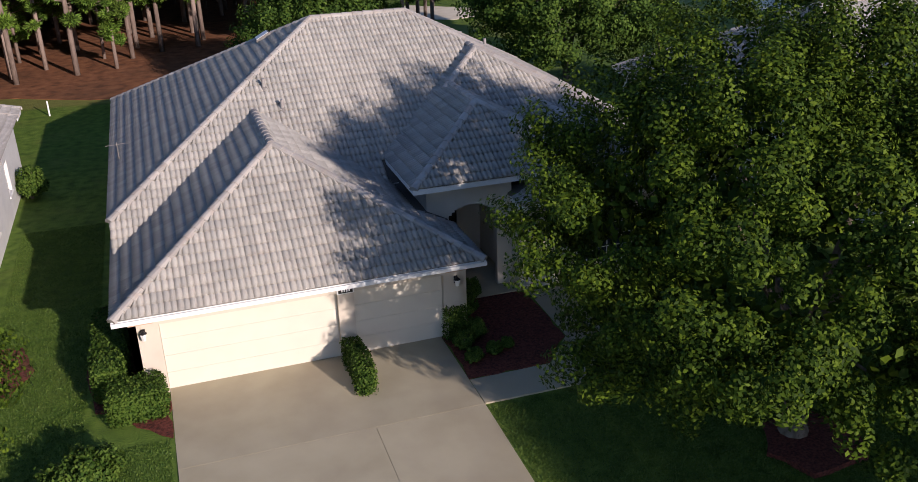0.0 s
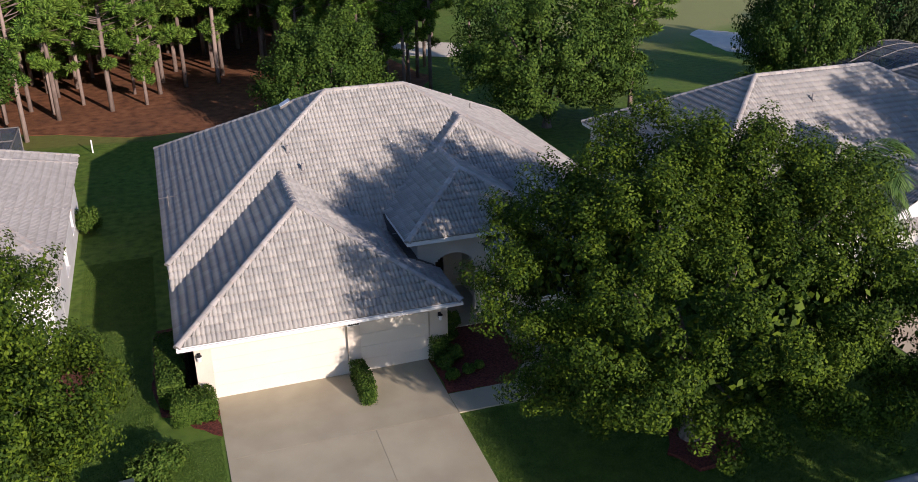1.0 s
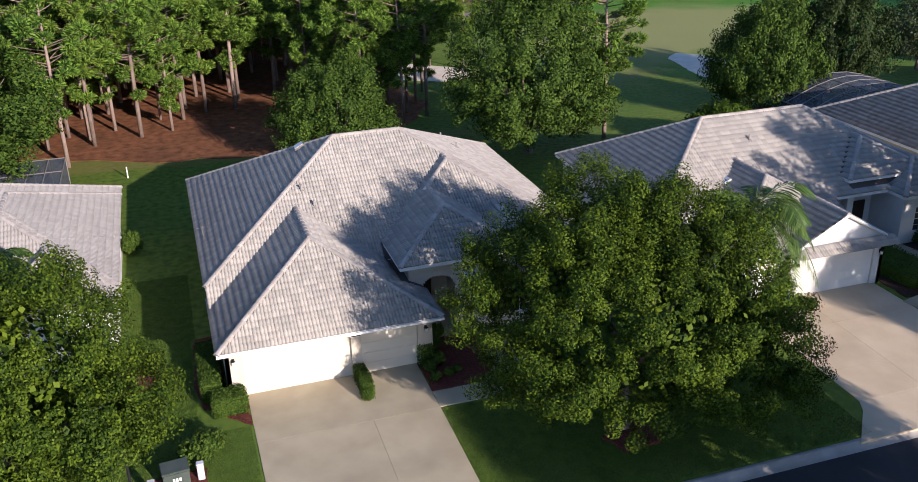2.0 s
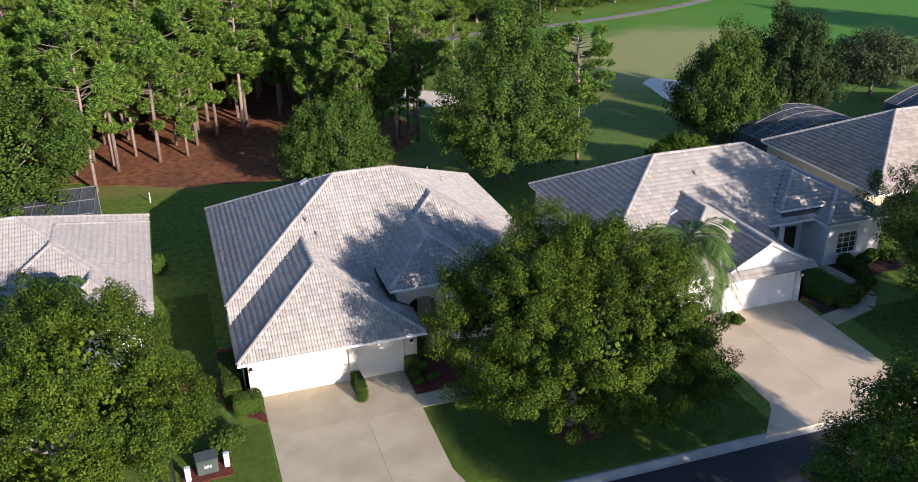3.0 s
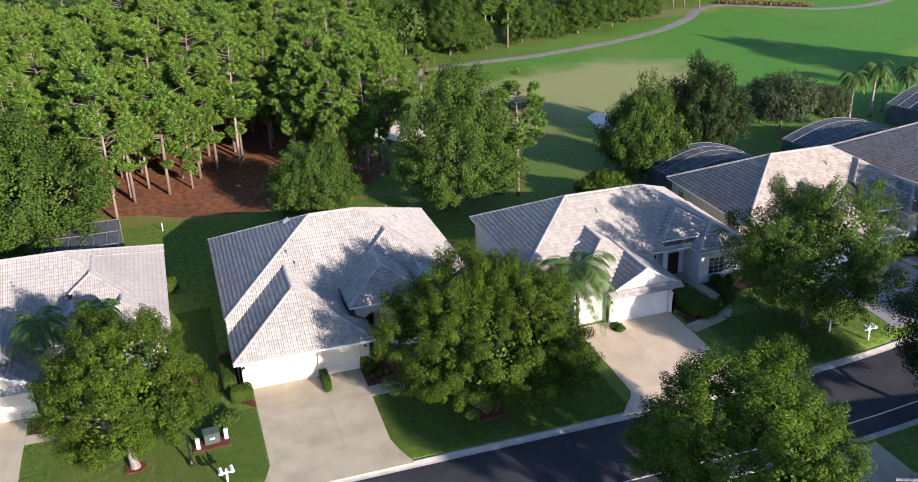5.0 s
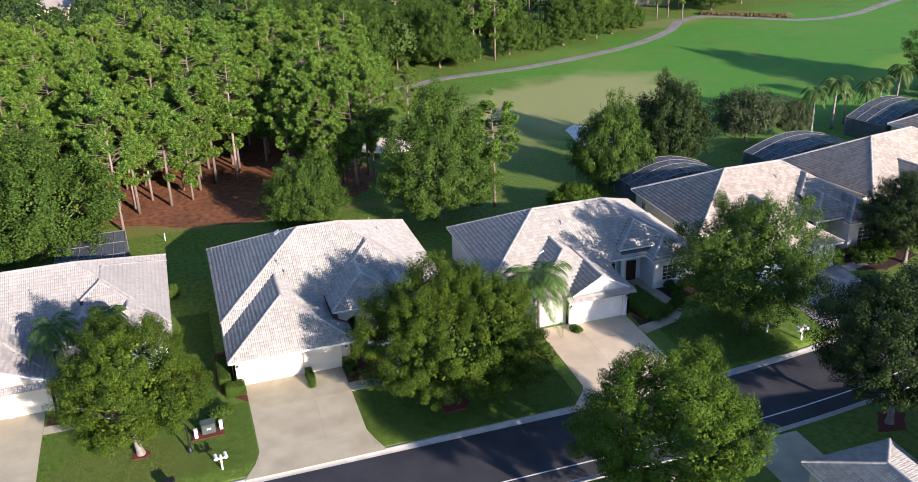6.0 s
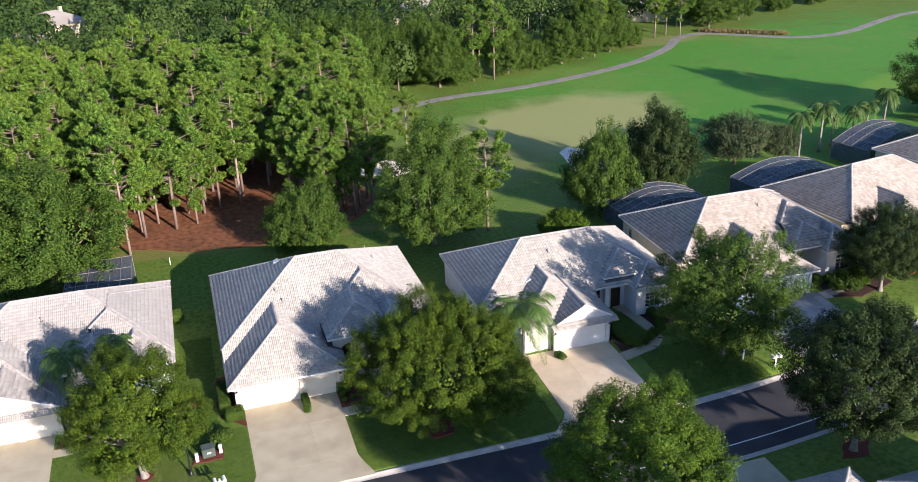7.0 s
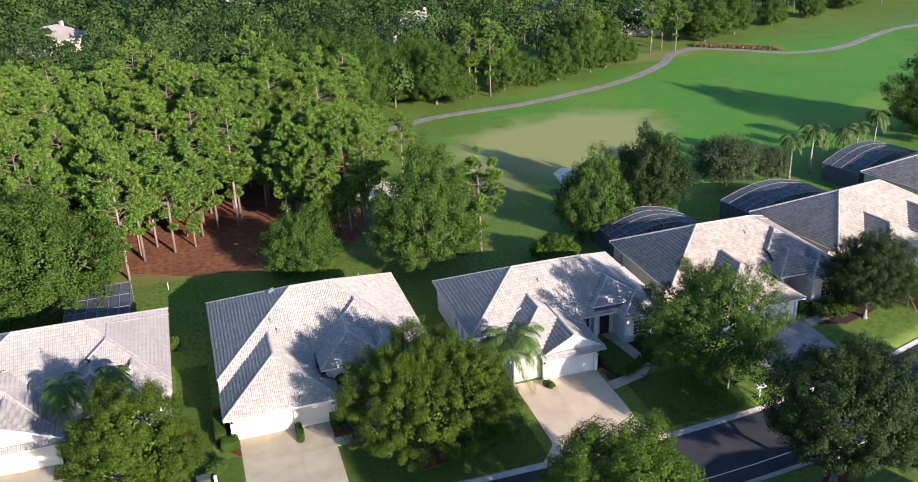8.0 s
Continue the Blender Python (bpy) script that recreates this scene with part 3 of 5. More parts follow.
def cap_mesh(seg=6):
    bm = bmesh.new()
    rings = []
    for y, r in ((-0.23, 0.15), (0.23, 0.125)):
        rings.append([bm.verts.new((math.cos(a) * r, y, math.sin(a) * r * 0.85 - 0.03)) for a in (math.pi * (k / seg * 1.16 - 0.08) for k in range(seg + 1))])
    for k in range(seg):
        bm.faces.new((rings[0][k], rings[0][k + 1], rings[1][k + 1], rings[1][k]))
    bm.faces.new(rings[0])
    me = bpy.data.meshes.new("ridge_tile")
    bm.to_mesh(me)
    bm.free()
    return me


CAP_MESH = cap_mesh()
CAP_MESH.materials.append(CAP)


def tile_piece(seg):
    tv, tq = tile_template(seg)
    v = tv.copy()
    v[:, 0] *= TILE_W
    return mesh_arrays("roof_tile", v, tq)


def roof(house, blocks, material, seg=8, apart=0, extra=(), caps_apart=True, cap_mat=CAP):
    """Deck, tiles, ridge tiles and white fascia boards of a house whose roof is made of hipped blocks."""
    bm = bmesh.new()
    for b in blocks:
        fs, _ = faces_of(b)
        if b["keep"]:
            continue
        for f in fs:
            bm.faces.new([bm.verts.new((x, y, z + 0.005)) for x, y, z in f])
        bm.faces.new([bm.verts.new(q) for q in ((b["x0"], b["y0"], b["z"] - 0.02), (b["x0"], b["y1"], b["z"] - 0.02), (b["x1"], b["y1"], b["z"] - 0.02), (b["x1"], b["y0"], b["z"] - 0.02))])
    for f in extra:
        bm.faces.new([bm.verts.new(q) for q in f])
    ob = part("roof", bm, DECK, house)
    V, Q, base, pieces = [], [], 0, []
    lines = []
    for bi, b in enumerate(blocks):
        others = [o for o in blocks if o is not b]

        def shown(x, y, z, others=others, b=b):
            if b["keep"] and not b["keep"](x, y):
                return False
            return all(height(o, x, y) < z + 0.06 for o in others)

        fs, ln = faces_of(b)
        for f in fs:
            v, q, ap, c = tile_face(f, seg, shown, apart - len(pieces) if (apart and b is blocks[1] and f is fs[0]) else 0)
            V += v
            Q += [k + base for k in q]
            base += c
            pieces += ap
        lines += [(a, c, shown) for a, c in ln]
    for f in extra:
        v, q, ap, c = tile_face(f, seg, lambda x, y, z: all(height(o, x, y) < z + 0.06 for o in blocks[1:]))
        V += v
        Q += [k + base for k in q]
        base += c
    link("tile_field", mesh_arrays("tile_field", np.concatenate(V), np.concatenate(Q)), material, ob, "", "stuff")
    if pieces:
        me = tile_piece(seg)
        me.materials.append(material)
        for m in pieces:
            o = link("roof_tile", me, None, ob)
            o.matrix_basis = m
    poses = []
    for a, c, shown in lines:
        a, c = Vector(a), Vector(c)
        d = (c - a)
        n = max(1, int(d.length / 0.40))
        for k in range(n):
            q = a + d * ((k + 0.5) / n)
            if shown(q.x, q.y, q.z + 0.02):
                y = (-d).normalized() if d.z < -1e-3 else d.normalized()
                x = y.cross(Vector((0, 0, 1))).normalized()
                zz = x.cross(y)
                poses.append(Matrix(((x.x, y.x, zz.x, q.x), (x.y, y.y, zz.y, q.y), (x.z, y.z, zz.z, q.z + 0.055), (0, 0, 0, 1))))
    if caps_apart:
        for m in poses[:300]:
            o = link("ridge_tile", CAP_MESH, None, ob)
            o.matrix_basis = m
    else:
        cv = np.array([v.co for v in CAP_MESH.vertices])
        cf = [tuple(f.vertices) for f in CAP_MESH.polygons if len(f.vertices) == 4]
        vs, qs = [], []
        for i, m in enumerate(poses):
            mm = np.array(m)
            vs.append(cv @ mm[:3, :3].T + mm[:3, 3])
            qs.append(np.array(cf) + i * len(cv))
        link("ridge_tiles", mesh_arrays("ridge_tiles", np.concatenate(vs), np.concatenate(qs)), cap_mat, ob, "", "stuff")
    # fascia boards, in short lengths, wherever the eave is free
    for b in blocks:
        others = [o for o in blocks if o is not b]
        x0, x1, y0, y1, z = (b[k] for k in ("x0", "x1", "y0", "y1", "z"))
        sides = [((x0, y0), (x1, y0)), ((x1, y0), (x1, y1)), ((x1, y1), (x0, y1)), ((x0, y1), (x0, y0))]
        if b["ends"] == "gable":
            sides = [sides[1], sides[3]]
        for (ax, ay), (cx, cy) in sides:
            n = max(1, int(math.hypot(cx - ax, cy - ay) / 0.5))
            free = []
            for k in range(n):
                mx, my = ax + (cx - ax) * (k + 0.5) / n, ay + (cy - ay) * (k + 0.5) / n
                free.append(not (b["keep"] and not b["keep"](mx, my)) and all(height(o, mx, my) <= z - 0.03 for o in others))
            k = 0
            while k < n:
                if not free[k]:
                    k += 1
                    continue
                e = k
                while e < n and free[e]:
                    e += 1
                fx0, fy0, fx1, fy1 = ax + (cx - ax) * k / n, ay + (cy - ay) * k / n, ax + (cx - ax) * e / n, ay + (cy - ay) * e / n
                px, py = (0, 0.02) if abs(cy - ay) < 1e-6 else (0.02, 0)
                part("fascia", boxes((min(fx0, fx1) - px, max(fx0, fx1) + px, min(fy0, fy1) - py, max(fy0, fy1) + py, z - 0.17, z)), WHITE, house, "white painted fascia board")
                k = e
    return ob


def wall(house, p0, p1, z0, z1, material, openings=(), thick=0.2, label=""):
    """A straight wall with openings (from, to, sill, head) cut right through it; the wall's thickness lies to the left of its run."""
    L = math.dist(p0, p1)
    cuts = sorted({0.0, L, *(o[0] for o in openings), *(o[1] for o in openings)})
    bm = bmesh.new()
    for a, b in zip(cuts, cuts[1:]):
        m = (a + b) / 2
        hole = next((o for o in openings if o[0] <= m <= o[1]), None)
        for lo, hi in ([(z0, z1)] if not hole else [(z0, hole[2]), (hole[3], z1)]):
            if hi - lo > 0.01:
                box(bm, a, b, 0, thick, lo, hi)
    bmesh.ops.remove_doubles(bm, verts=bm.verts, dist=0.0005)
    ob = part("wall", bm, material, house, label)
    ob.matrix_basis = pose(p0[0], p0[1], 0, 0, 0, math.degrees(math.atan2(p1[1] - p0[1], p1[0] - p0[0])))
    return ob


def window(house, p0, p1, u0, u1, z0, z1, cols=3, rows=4, material=WHITE, inset=0.1):
    """Frame with a glass pane and glazing bars, set in a wall opening."""
    w, h = u1 - u0, z1 - z0
    bm = boxes((0, w, inset, inset + 0.06, 0, 0.06), (0, w, inset, inset + 0.06, h - 0.06, h), (0, 0.06, inset, inset + 0.06, 0.06, h - 0.06), (w - 0.06, w, inset, inset + 0.06, 0.06, h - 0.06))
    ob = part("window", bm, material, house, "white-framed window with glazing bars")
    d = Vector((p1[0] - p0[0], p1[1] - p0[1])).normalized()
    ob.matrix_basis = pose(p0[0] + d.x * u0, p0[1] + d.y * u0, z0, 0, 0, math.degrees(math.atan2(d.y, d.x)))
    part("pane", boxes((0.05, w - 0.05, inset + 0.025, inset + 0.04, 0.05, h - 0.05)), GLASS, ob, "dark reflecting glass")
    for k in range(1, cols):
        part("glazing_bar", boxes((w * k / cols - 0.014, w * k / cols + 0.014, inset + 0.01, inset + 0.05, 0.05, h - 0.05)), material, ob)
    for k in range(1, rows):
        part("glazing_bar", boxes((0.05, w - 0.05, inset + 0.012, inset + 0.048, h * k / rows - 0.014, h * k / rows + 0.014)), material, ob)
    part("window_sill", boxes((-0.06, w + 0.06, -0.05, inset, -0.07, -0.002), bevel=0.008), material, ob)
    return ob


def garage_door(house, x0, x1, y, h, material, fields):
    """Sectional door of four leaves with raised fields."""
    ob = part("garage_door", boxes((x0 - 0.03, x1 + 0.03, y + 0.05, y + 0.09, 0, h + 0.03)), material, house, "plain sectional garage door, closed")
    for k in range(4):
        bm = boxes((x0 + 0.005, x1 - 0.005, y, y + 0.045, h * k / 4 + 0.002, h * (k + 1) / 4 - 0.002), bevel=0.003)
        part("panel", bm, material, ob)
    return ob


def wall_lamp(house, x, y, z):
    """Lantern on a bracket at the garage corner."""
    bm = boxes((x - 0.06, x + 0.06, y - 0.03, y, z - 0.12, z + 0.12), bevel=0.01)
    box(bm, x - 0.015, x + 0.015, y - 0.16, y - 0.02, z + 0.07, z + 0.1)
    ob = part("wall_lantern", bm, DARK, house, "small dark metal wall lantern")
    bm = bmesh.new()
    bmesh.ops.create_cone(bm, cap_ends=True, segments=6, radius1=0.055, radius2=0.09, depth=0.2, matrix=Matrix.Translation((x, y - 0.15, z - 0.05)))
    part("lantern_glass", bm, WHITE, ob, "frosted lantern glass")
    bm = bmesh.new()
    bmesh.ops.create_cone(bm, cap_ends=True, segments=6, radius1=0.11, radius2=0.01, depth=0.09, matrix=Matrix.Translation((x, y - 0.15, z + 0.1)))
    part("lantern_cap", bm, DARK, ob)


def roof_vent(house, x, y, z, tall=False):
    bm = bmesh.new()
    bmesh.ops.create_cone(bm, cap_ends=True, segments=12, radius1=0.07, radius2=0.06, depth=0.5, matrix=Matrix.Translation((x, y, z + 0.15)))
    ob = part("vent_pipe", bm, PIPE, house, "short plumbing vent pipe through roof")
    bm = bmesh.new()
    bmesh.ops.create_cone(bm, cap_ends=True, segments=12, radius1=0.2, radius2=0.08, depth=0.16, matrix=Matrix.Translation((x, y, z + 0.04)))
    part("flashing", bm, VENT, ob, "grey lead flashing")


# ---- house with the driveway ----
house_a = thing("house", "single-storey cream stucco house with pale concrete tile hip roof", "house")
A_MAIN = block(-1.09, 18.9, 4.71, 20.88, 3.39)
A_GAR = block(-1.09, 9.12, -0.88, 16.0, 2.71, 0.52)
A_UP = block(6.8, 18.7, 3.85, 20.0, 3.39, keep=lambda x, y: x > 10.9)
A_ENT = block(7.95, 14.35, 2.2, 15.0, 3.98)
A_WING = block(11.2, 17.4, 1.3, 12.0, 3.28)
A_BLOCKS = [A_MAIN, A_GAR, A_UP, A_ENT, A_WING]
low = 4.71 - (3.39 - 2.71) / 0.53
roof(house_a, A_BLOCKS, TILE, 12, 300, extra=[[(-1.09, low, 2.71), (8.3, low, 2.71), (8.3, 4.74, 3.40), (-1.09, 4.74, 3.40)]])
part("rake_board", slab([(-1.11, 3.4), (-1.08, 3.4), (-1.08, 4.75), (-1.11, 4.75)], 2.5, 2.72), WHITE, house_a)
GF = -0.25
wall(house_a, (-0.78, GF), (8.75, GF), 0, 2.72, STUCCO, [(0.78, 5.66, -1, 2.13), (6.13, 8.82, -1, 2.13)], 0.24)
wall(house_a, (8.75, GF), (8.75, 3.6), 0, 2.72, STUCCO)
wall(house_a, (-0.78, 20.4), (-0.78, GF), 0, 2.72, STUCCO, [(7.0, 8.2, 0.9, 2.2), (13.0, 14.2, 0.9, 2.2)])
wall(house_a, (-0.72, 20.35), (-0.72, 4.9), 2.72, 3.38, STUCCO)
window(house_a, (-0.78, 20.4), (-0.78, GF), 7.0, 8.2, 0.9, 2.2)
window(house_a, (-0.78, 20.4), (-0.78, GF), 13.0, 14.2, 0.9, 2.2)
wall(house_a, (18.5, 20.4), (-0.6, 20.4), 0, 3.38, STUCCO)
wall(house_a, (18.5, 2.0), (18.5, 20.4), 0, 3.34, STUCCO)
wall(house_a, (11.35, 2.0), (18.3, 2.0), 0, 3.34, STUCCO, [(2.2, 4.4, 0.6, 2.3)])
window(house_a, (11.35, 2.0), (18.3, 2.0), 2.2, 4.4, 0.6, 2.3, 4, 4)
wall(house_a, (11.35, 6.6), (11.35, 2.2), 0, 3.34, STUCCO)
garage_door(house_a, 0.0, 4.88, GF + 0.16, 2.12, DOOR, 8)
garage_door(house_a, 5.35, 8.04, GF + 0.16, 2.12, DOOR, 4)
for x0, x1, z0, z1 in ((-0.79, -0.12, 2.2, 2.54), (4.9, 5.33, 2.2, 2.54), (8.1, 8.76, 2.2, 2.54), (4.9, 5.33, 0.0, 0.28)):
    part("stucco_band", boxes((x0, x1, GF - 0.025, GF + 0.02, z0, z1), bevel=0.006), STUCCO_PINK, house_a, "tan stucco accent band")
wall_lamp(house_a, -0.42, GF, 1.95)
wall_lamp(house_a, 8.42, GF, 1.95)
plaque = part("number_plaque", boxes((4.86, 5.36, GF - 0.05, GF - 0.026, 2.11, 2.33), bevel=0.008), WHITE, house_a, "white-edged black house number plaque")
part("plaque_face", boxes((4.9, 5.32, GF - 0.056, GF - 0.049, 2.14, 2.30)), PLAQUE, plaque)
for k in range(4):
    part("bar", boxes((4.99 + k * 0.07, 5.03 + k * 0.07, GF - 0.06, GF - 0.055, 2.18, 2.26)), WHITE, plaque)
bm = bmesh.new()
for y0, y1, z0, z1 in ((-1.02, -1.0, 2.60, 2.72), (-1.0, -0.91, 2.59, 2.61), (-0.93, -0.905, 2.60, 2.73)):
    box(bm, -1.12, 9.14, y0, y1, z0, z1)
part("gutter", bm, WHITE, house_a, "white metal rain gutter along garage eave")
# arched porch
bm = bmesh.new()
n = 28
for k in range(n):
    u0, u1 = 8.45 + 2.9 * k / n, 8.45 + 2.9 * (k + 1) / n
    m = (u0 + u1) / 2 - 9.95
    top = 2.45 + math.sqrt(max(0.0, 0.85 ** 2 - m * m)) * 0.75 if abs(m) < 0.85 else 0.0
    box(bm, u0, u1, 2.6, 2.85, top, 3.96)
part("porch_arch", bm, STUCCO, house_a, "stucco porch front with arched opening")
wall(house_a, (8.47, 6.5), (8.47, 2.85), 0, 3.96, STUCCO)
wall(house_a, (8.6, 5.6), (11.3, 5.6), 0, 3.6, STUCCO, [(0.9, 1.85, -1, 2.1), (0.25, 0.75, 0.3, 2.1), (0.9, 1.85, 2.1, 3.0)])
entry = part("front_door", boxes((9.52, 10.43, 5.66, 5.71, 0, 2.08), bevel=0.01), DARK_WOOD, house_a, "dark stained front door with glass")
part("door_handle", boxes((9.58, 9.62, 5.6, 5.66, 0.95, 1.15), bevel=0.008), VENT, entry)
window(house_a, (8.6, 5.6), (11.3, 5.6), 0.25, 0.75, 0.3, 2.1, 2, 5)
window(house_a, (8.6, 5.6), (11.3, 5.6), 0.9, 1.85, 2.12, 3.0, 3, 2)
part("porch_floor", boxes((8.6, 11.6, 1.9, 5.7, -0.1, 0.06), bevel=0.01), CONCRETE, house_a)
for x, y in ((4.55, 9.4), (5.0, 8.35)):
    roof_vent(house_a, x, y, height(A_MAIN, x, y))
roof_vent(house_a, 14.8, 14.3, height(A_MAIN, 14.8, 14.3))
roof_vent(house_a, 14.6, 17.0, height(A_MAIN, 14.6, 17.0))
sx, sy = 5.3, 14.2
sk = part("skylight", boxes((-0.32, 0.32, -0.32, 0.32, 0, 0.16), bevel=0.02), VENT, house_a, "small square roof skylight")
sk.matrix_basis = pose(sx, sy, height(A_MAIN, sx, sy) + 0.04, 0, -27.9, 0)
part("pane", boxes((-0.27, 0.27, -0.27, 0.27, 0.15, 0.18)), ALU_W, sk, "pale domed plastic")
dish = part("antenna", tube(tube(bmesh.new(), [(-0.75, 10.4, 3.6), (-0.75, 10.4, 4.3)], [0.02, 0.02], 6), [(-1.15, 10.4, 4.2), (-0.35, 10.4, 4.24)], [0.012, 0.012], 5), VENT, house_a, "small aerial on the eave")
ac = thing("air_conditioner", "grey outdoor condenser unit beside house wall", "air conditioner", (-1.45, 3.6, 0))
part("body", boxes((-0.38, 0.38, -0.38, 0.38, 0.04, 0.8), bevel=0.04), VENT, ac)
part("grille", tube(bmesh.new(), [(0, 0, 0.79), (0, 0, 0.84)], [0.32, 0.3], 16), DARK, ac, "dark fan grille")
part("pad", boxes((-0.48, 0.48, -0.48, 0.48, -0.05, 0.05)), CONCRETE, ac)


# ---- neighbouring houses ----
def plain_walls(house, x0, x1, y0, y1, z, material, front=(), left=(), right=(), back=()):
    """Four walls with their windows."""
    runs = [((x0, y0), (x1, y0), front), ((x1, y0), (x1, y1), right), ((x1, y1), (x0, y1), back), ((x0, y1), (x0, y0), left)]
    for i, (a, b, op) in enumerate(runs):
        d = 0.2 if i % 2 else 0.0
        dx, dy = (b[0] - a[0]), (b[1] - a[1])
        L = math.hypot(dx, dy)
        ux, uy = dx / L, dy / L
        wall(house, (a[0] + ux * d, a[1] + uy * d), (b[0] - ux * d, b[1] - uy * d), 0, z, material, op)
        for o in op:
            window(house, (a[0] + ux * d, a[1] + uy * d), b, *o)


house_b = thing("house", "pale grey stucco house with tiled hip roof and garage gable", "house")
B_MAIN = block(22.75, 43.4, 3.95, 17.3, 3.3)
B_GAR = block(25.2, 34.5, -0.35, 13.0, 2.65)
B_GABLE = block(28.3, 34.5, -0.75, 8.0, 2.72, 0.55, "gable")
B_ENT = block(35.85, 41.6, 4.45, 14.0, 4.0)
B_WING = block(38.35, 43.6, 2.6, 13.0, 3.25)
roof(house_b, [B_MAIN, B_GAR, B_GABLE, B_ENT, B_WING], TILE, 8, 0, extra=[[(25.2, 2.72, 2.65), (34.5, 2.72, 2.65), (34.5, 3.97, 3.31), (25.2, 3.97, 3.31)],
     [(28.0, -1.35, 2.55), (34.55, -1.35, 2.55), (34.55, -0.72, 2.9), (28.0, -0.72, 2.9)]])
plain_walls(house_b, 23.1, 43.0, 5.6, 16.9, 3.3, STUCCO_BLUE, left=[(6.2, 7.1, 0.9, 2.3), (8.2, 9.1, 0.9, 2.3)], front=[(11.6, 13.0, 0.5, 2.6)])
wall(house_b, (25.5, 0.0), (28.35, 0.0), 0, 2.65, STUCCO_BLUE, [(0.2, 2.65, -1, 2.13)])
wall(house_b, (28.35, -0.65), (34.2, -0.65), 0, 2.62, STUCCO_BLUE, [(0.35, 5.25, -1, 2.13)])
wall(house_b, (34.2, -0.65), (34.2, 5.6), 0, 2.62, STUCCO_BLUE)
wall(house_b, (25.5, 5.6), (25.5, 0.2), 0, 2.62, STUCCO_BLUE, [(2.0, 2.9, 0.9, 2.2)])
window(house_b, (25.5, 5.6), (25.5, 0.2), 2.0, 2.9, 0.9, 2.2, 2, 4)
bm = bmesh.new()
for y in (-0.62, -0.5):
    bm.faces.new([bm.verts.new(q) for q in ((28.5, y, 2.75), (34.3, y, 2.75), (31.4, y, 4.32))])
part("gable_wall", bm, STUCCO_BLUE, house_b, "white stucco gable over the garage")
bm = bmesh.new()
for sx in (-1, 1):
    tube(bm, [(31.4 + sx * 3.15, -0.78, 2.66), (31.4, -0.78, 4.40)], [0.08, 0.08], 4)
part("rake_board", bm, WHITE, house_b, "white gable trim")
garage_door(house_b, 25.7, 28.15, 0.12, 2.12, DOOR_W, 4)
garage_door(house_b, 28.7, 33.6, -0.53, 2.12, DOOR_W, 8)
wall_lamp(house_b, 28.5, -0.65, 1.95)
wall_lamp(house_b, 33.95, -0.65, 1.95)
plain_walls(house_b, 38.7, 43.2, 3.0, 9.0, 3.24, STUCCO_BLUE, front=[(1.0, 2.6, 0.7, 2.3)])
part("porch_column", boxes((36.15, 36.6, 4.7, 5.15, 0, 3.98), bevel=0.02), WHITE, house_b, "white square porch column")
part("front_door", boxes((37.2, 38.2, 5.5, 5.59, 0, 2.1), bevel=0.01), DARK_WOOD, house_b, "dark recessed front door")
roof_vent(house_b, 31.6, 8.6, height(B_MAIN, 31.6, 8.6))
sk = part("skylight", boxes((-0.3, 0.3, -0.55, 0.55, 0, 0.14), bevel=0.02), ALU_W, house_b, "small white-framed roof light")
sk.matrix_basis = pose(28.4, 6.3, height(B_GAR, 28.4, 6.3) + 0.05, 0, -27.9, 0)

house_c = thing("house", "single-storey house with weathered pale tile roof", "house")
C_MAIN = block(-26.0, -5.1, 6.7, 21.4, 3.3, 0.5)
C_GAR = block(-24.5, -14.2, 2.2, 15.0, 2.7, 0.5)
C_GABLE = block(-23.5, -14.0, 1.4, 9.0, 2.72, 0.42, "gable", )
C_UP = block(-15.8, -5.1, 6.0, 20.0, 3.3, 0.5, keep=lambda x, y: x > -12.0)
C_ENT = block(-14.5, -9.2, 5.2, 14.0, 3.5, 0.5)
C_WING = block(-11.5, -5.1, 4.6, 13.0, 3.25, 0.5)
roof(house_c, [C_MAIN, C_GAR, C_GABLE, C_UP, C_ENT, C_WING], TILE_P, 8, 0, extra=[[(-23.6, 0.9, 2.5), (-13.9, 0.9, 2.5), (-13.9, 1.45, 2.8), (-23.6, 1.45, 2.8)]])
plain_walls(house_c, -25.6, -5.5, 8.0, 21.0, 3.28, STUCCO_BLUE, right=[(3.0, 4.2, 0.8, 2.3), (8.0, 9.0, 0.9, 2.2)])
plain_walls(house_c, -11.1, -5.5, 5.0, 7.9, 3.22, STUCCO_BLUE)
wall(house_c, (-23.2, 1.6), (-14.3, 1.6), 0, 2.6, STUCCO, [(0.4, 5.3, -1, 2.13), (5.8, 8.4, -1, 2.13)])
wall(house_c, (-14.3, 1.6), (-14.3, 8.0), 0, 2.6, STUCCO)
bm = bmesh.new()
bm.faces.new([bm.verts.new(q) for q in ((-23.4, 1.5, 2.6), (-14.1, 1.5, 2.6), (-18.75, 1.5, 4.62))])
part("gable_wall", bm, STUCCO, house_c, "cream stucco gable over the garage")
bm = bmesh.new()
for sx in (-1, 1):
    tube(bm, [(-18.75 + sx * 4.8, 1.36, 2.66), (-18.75, 1.36, 4.70)], [0.08, 0.08], 4)
part("rake_board", bm, WHITE, house_c, "white gable trim")
garage_door(house_c, -22.8, -17.9, 1.72, 2.12, DOOR, 8)
garage_door(house_c, -17.4, -14.8, 1.72, 2.12, DOOR, 4)
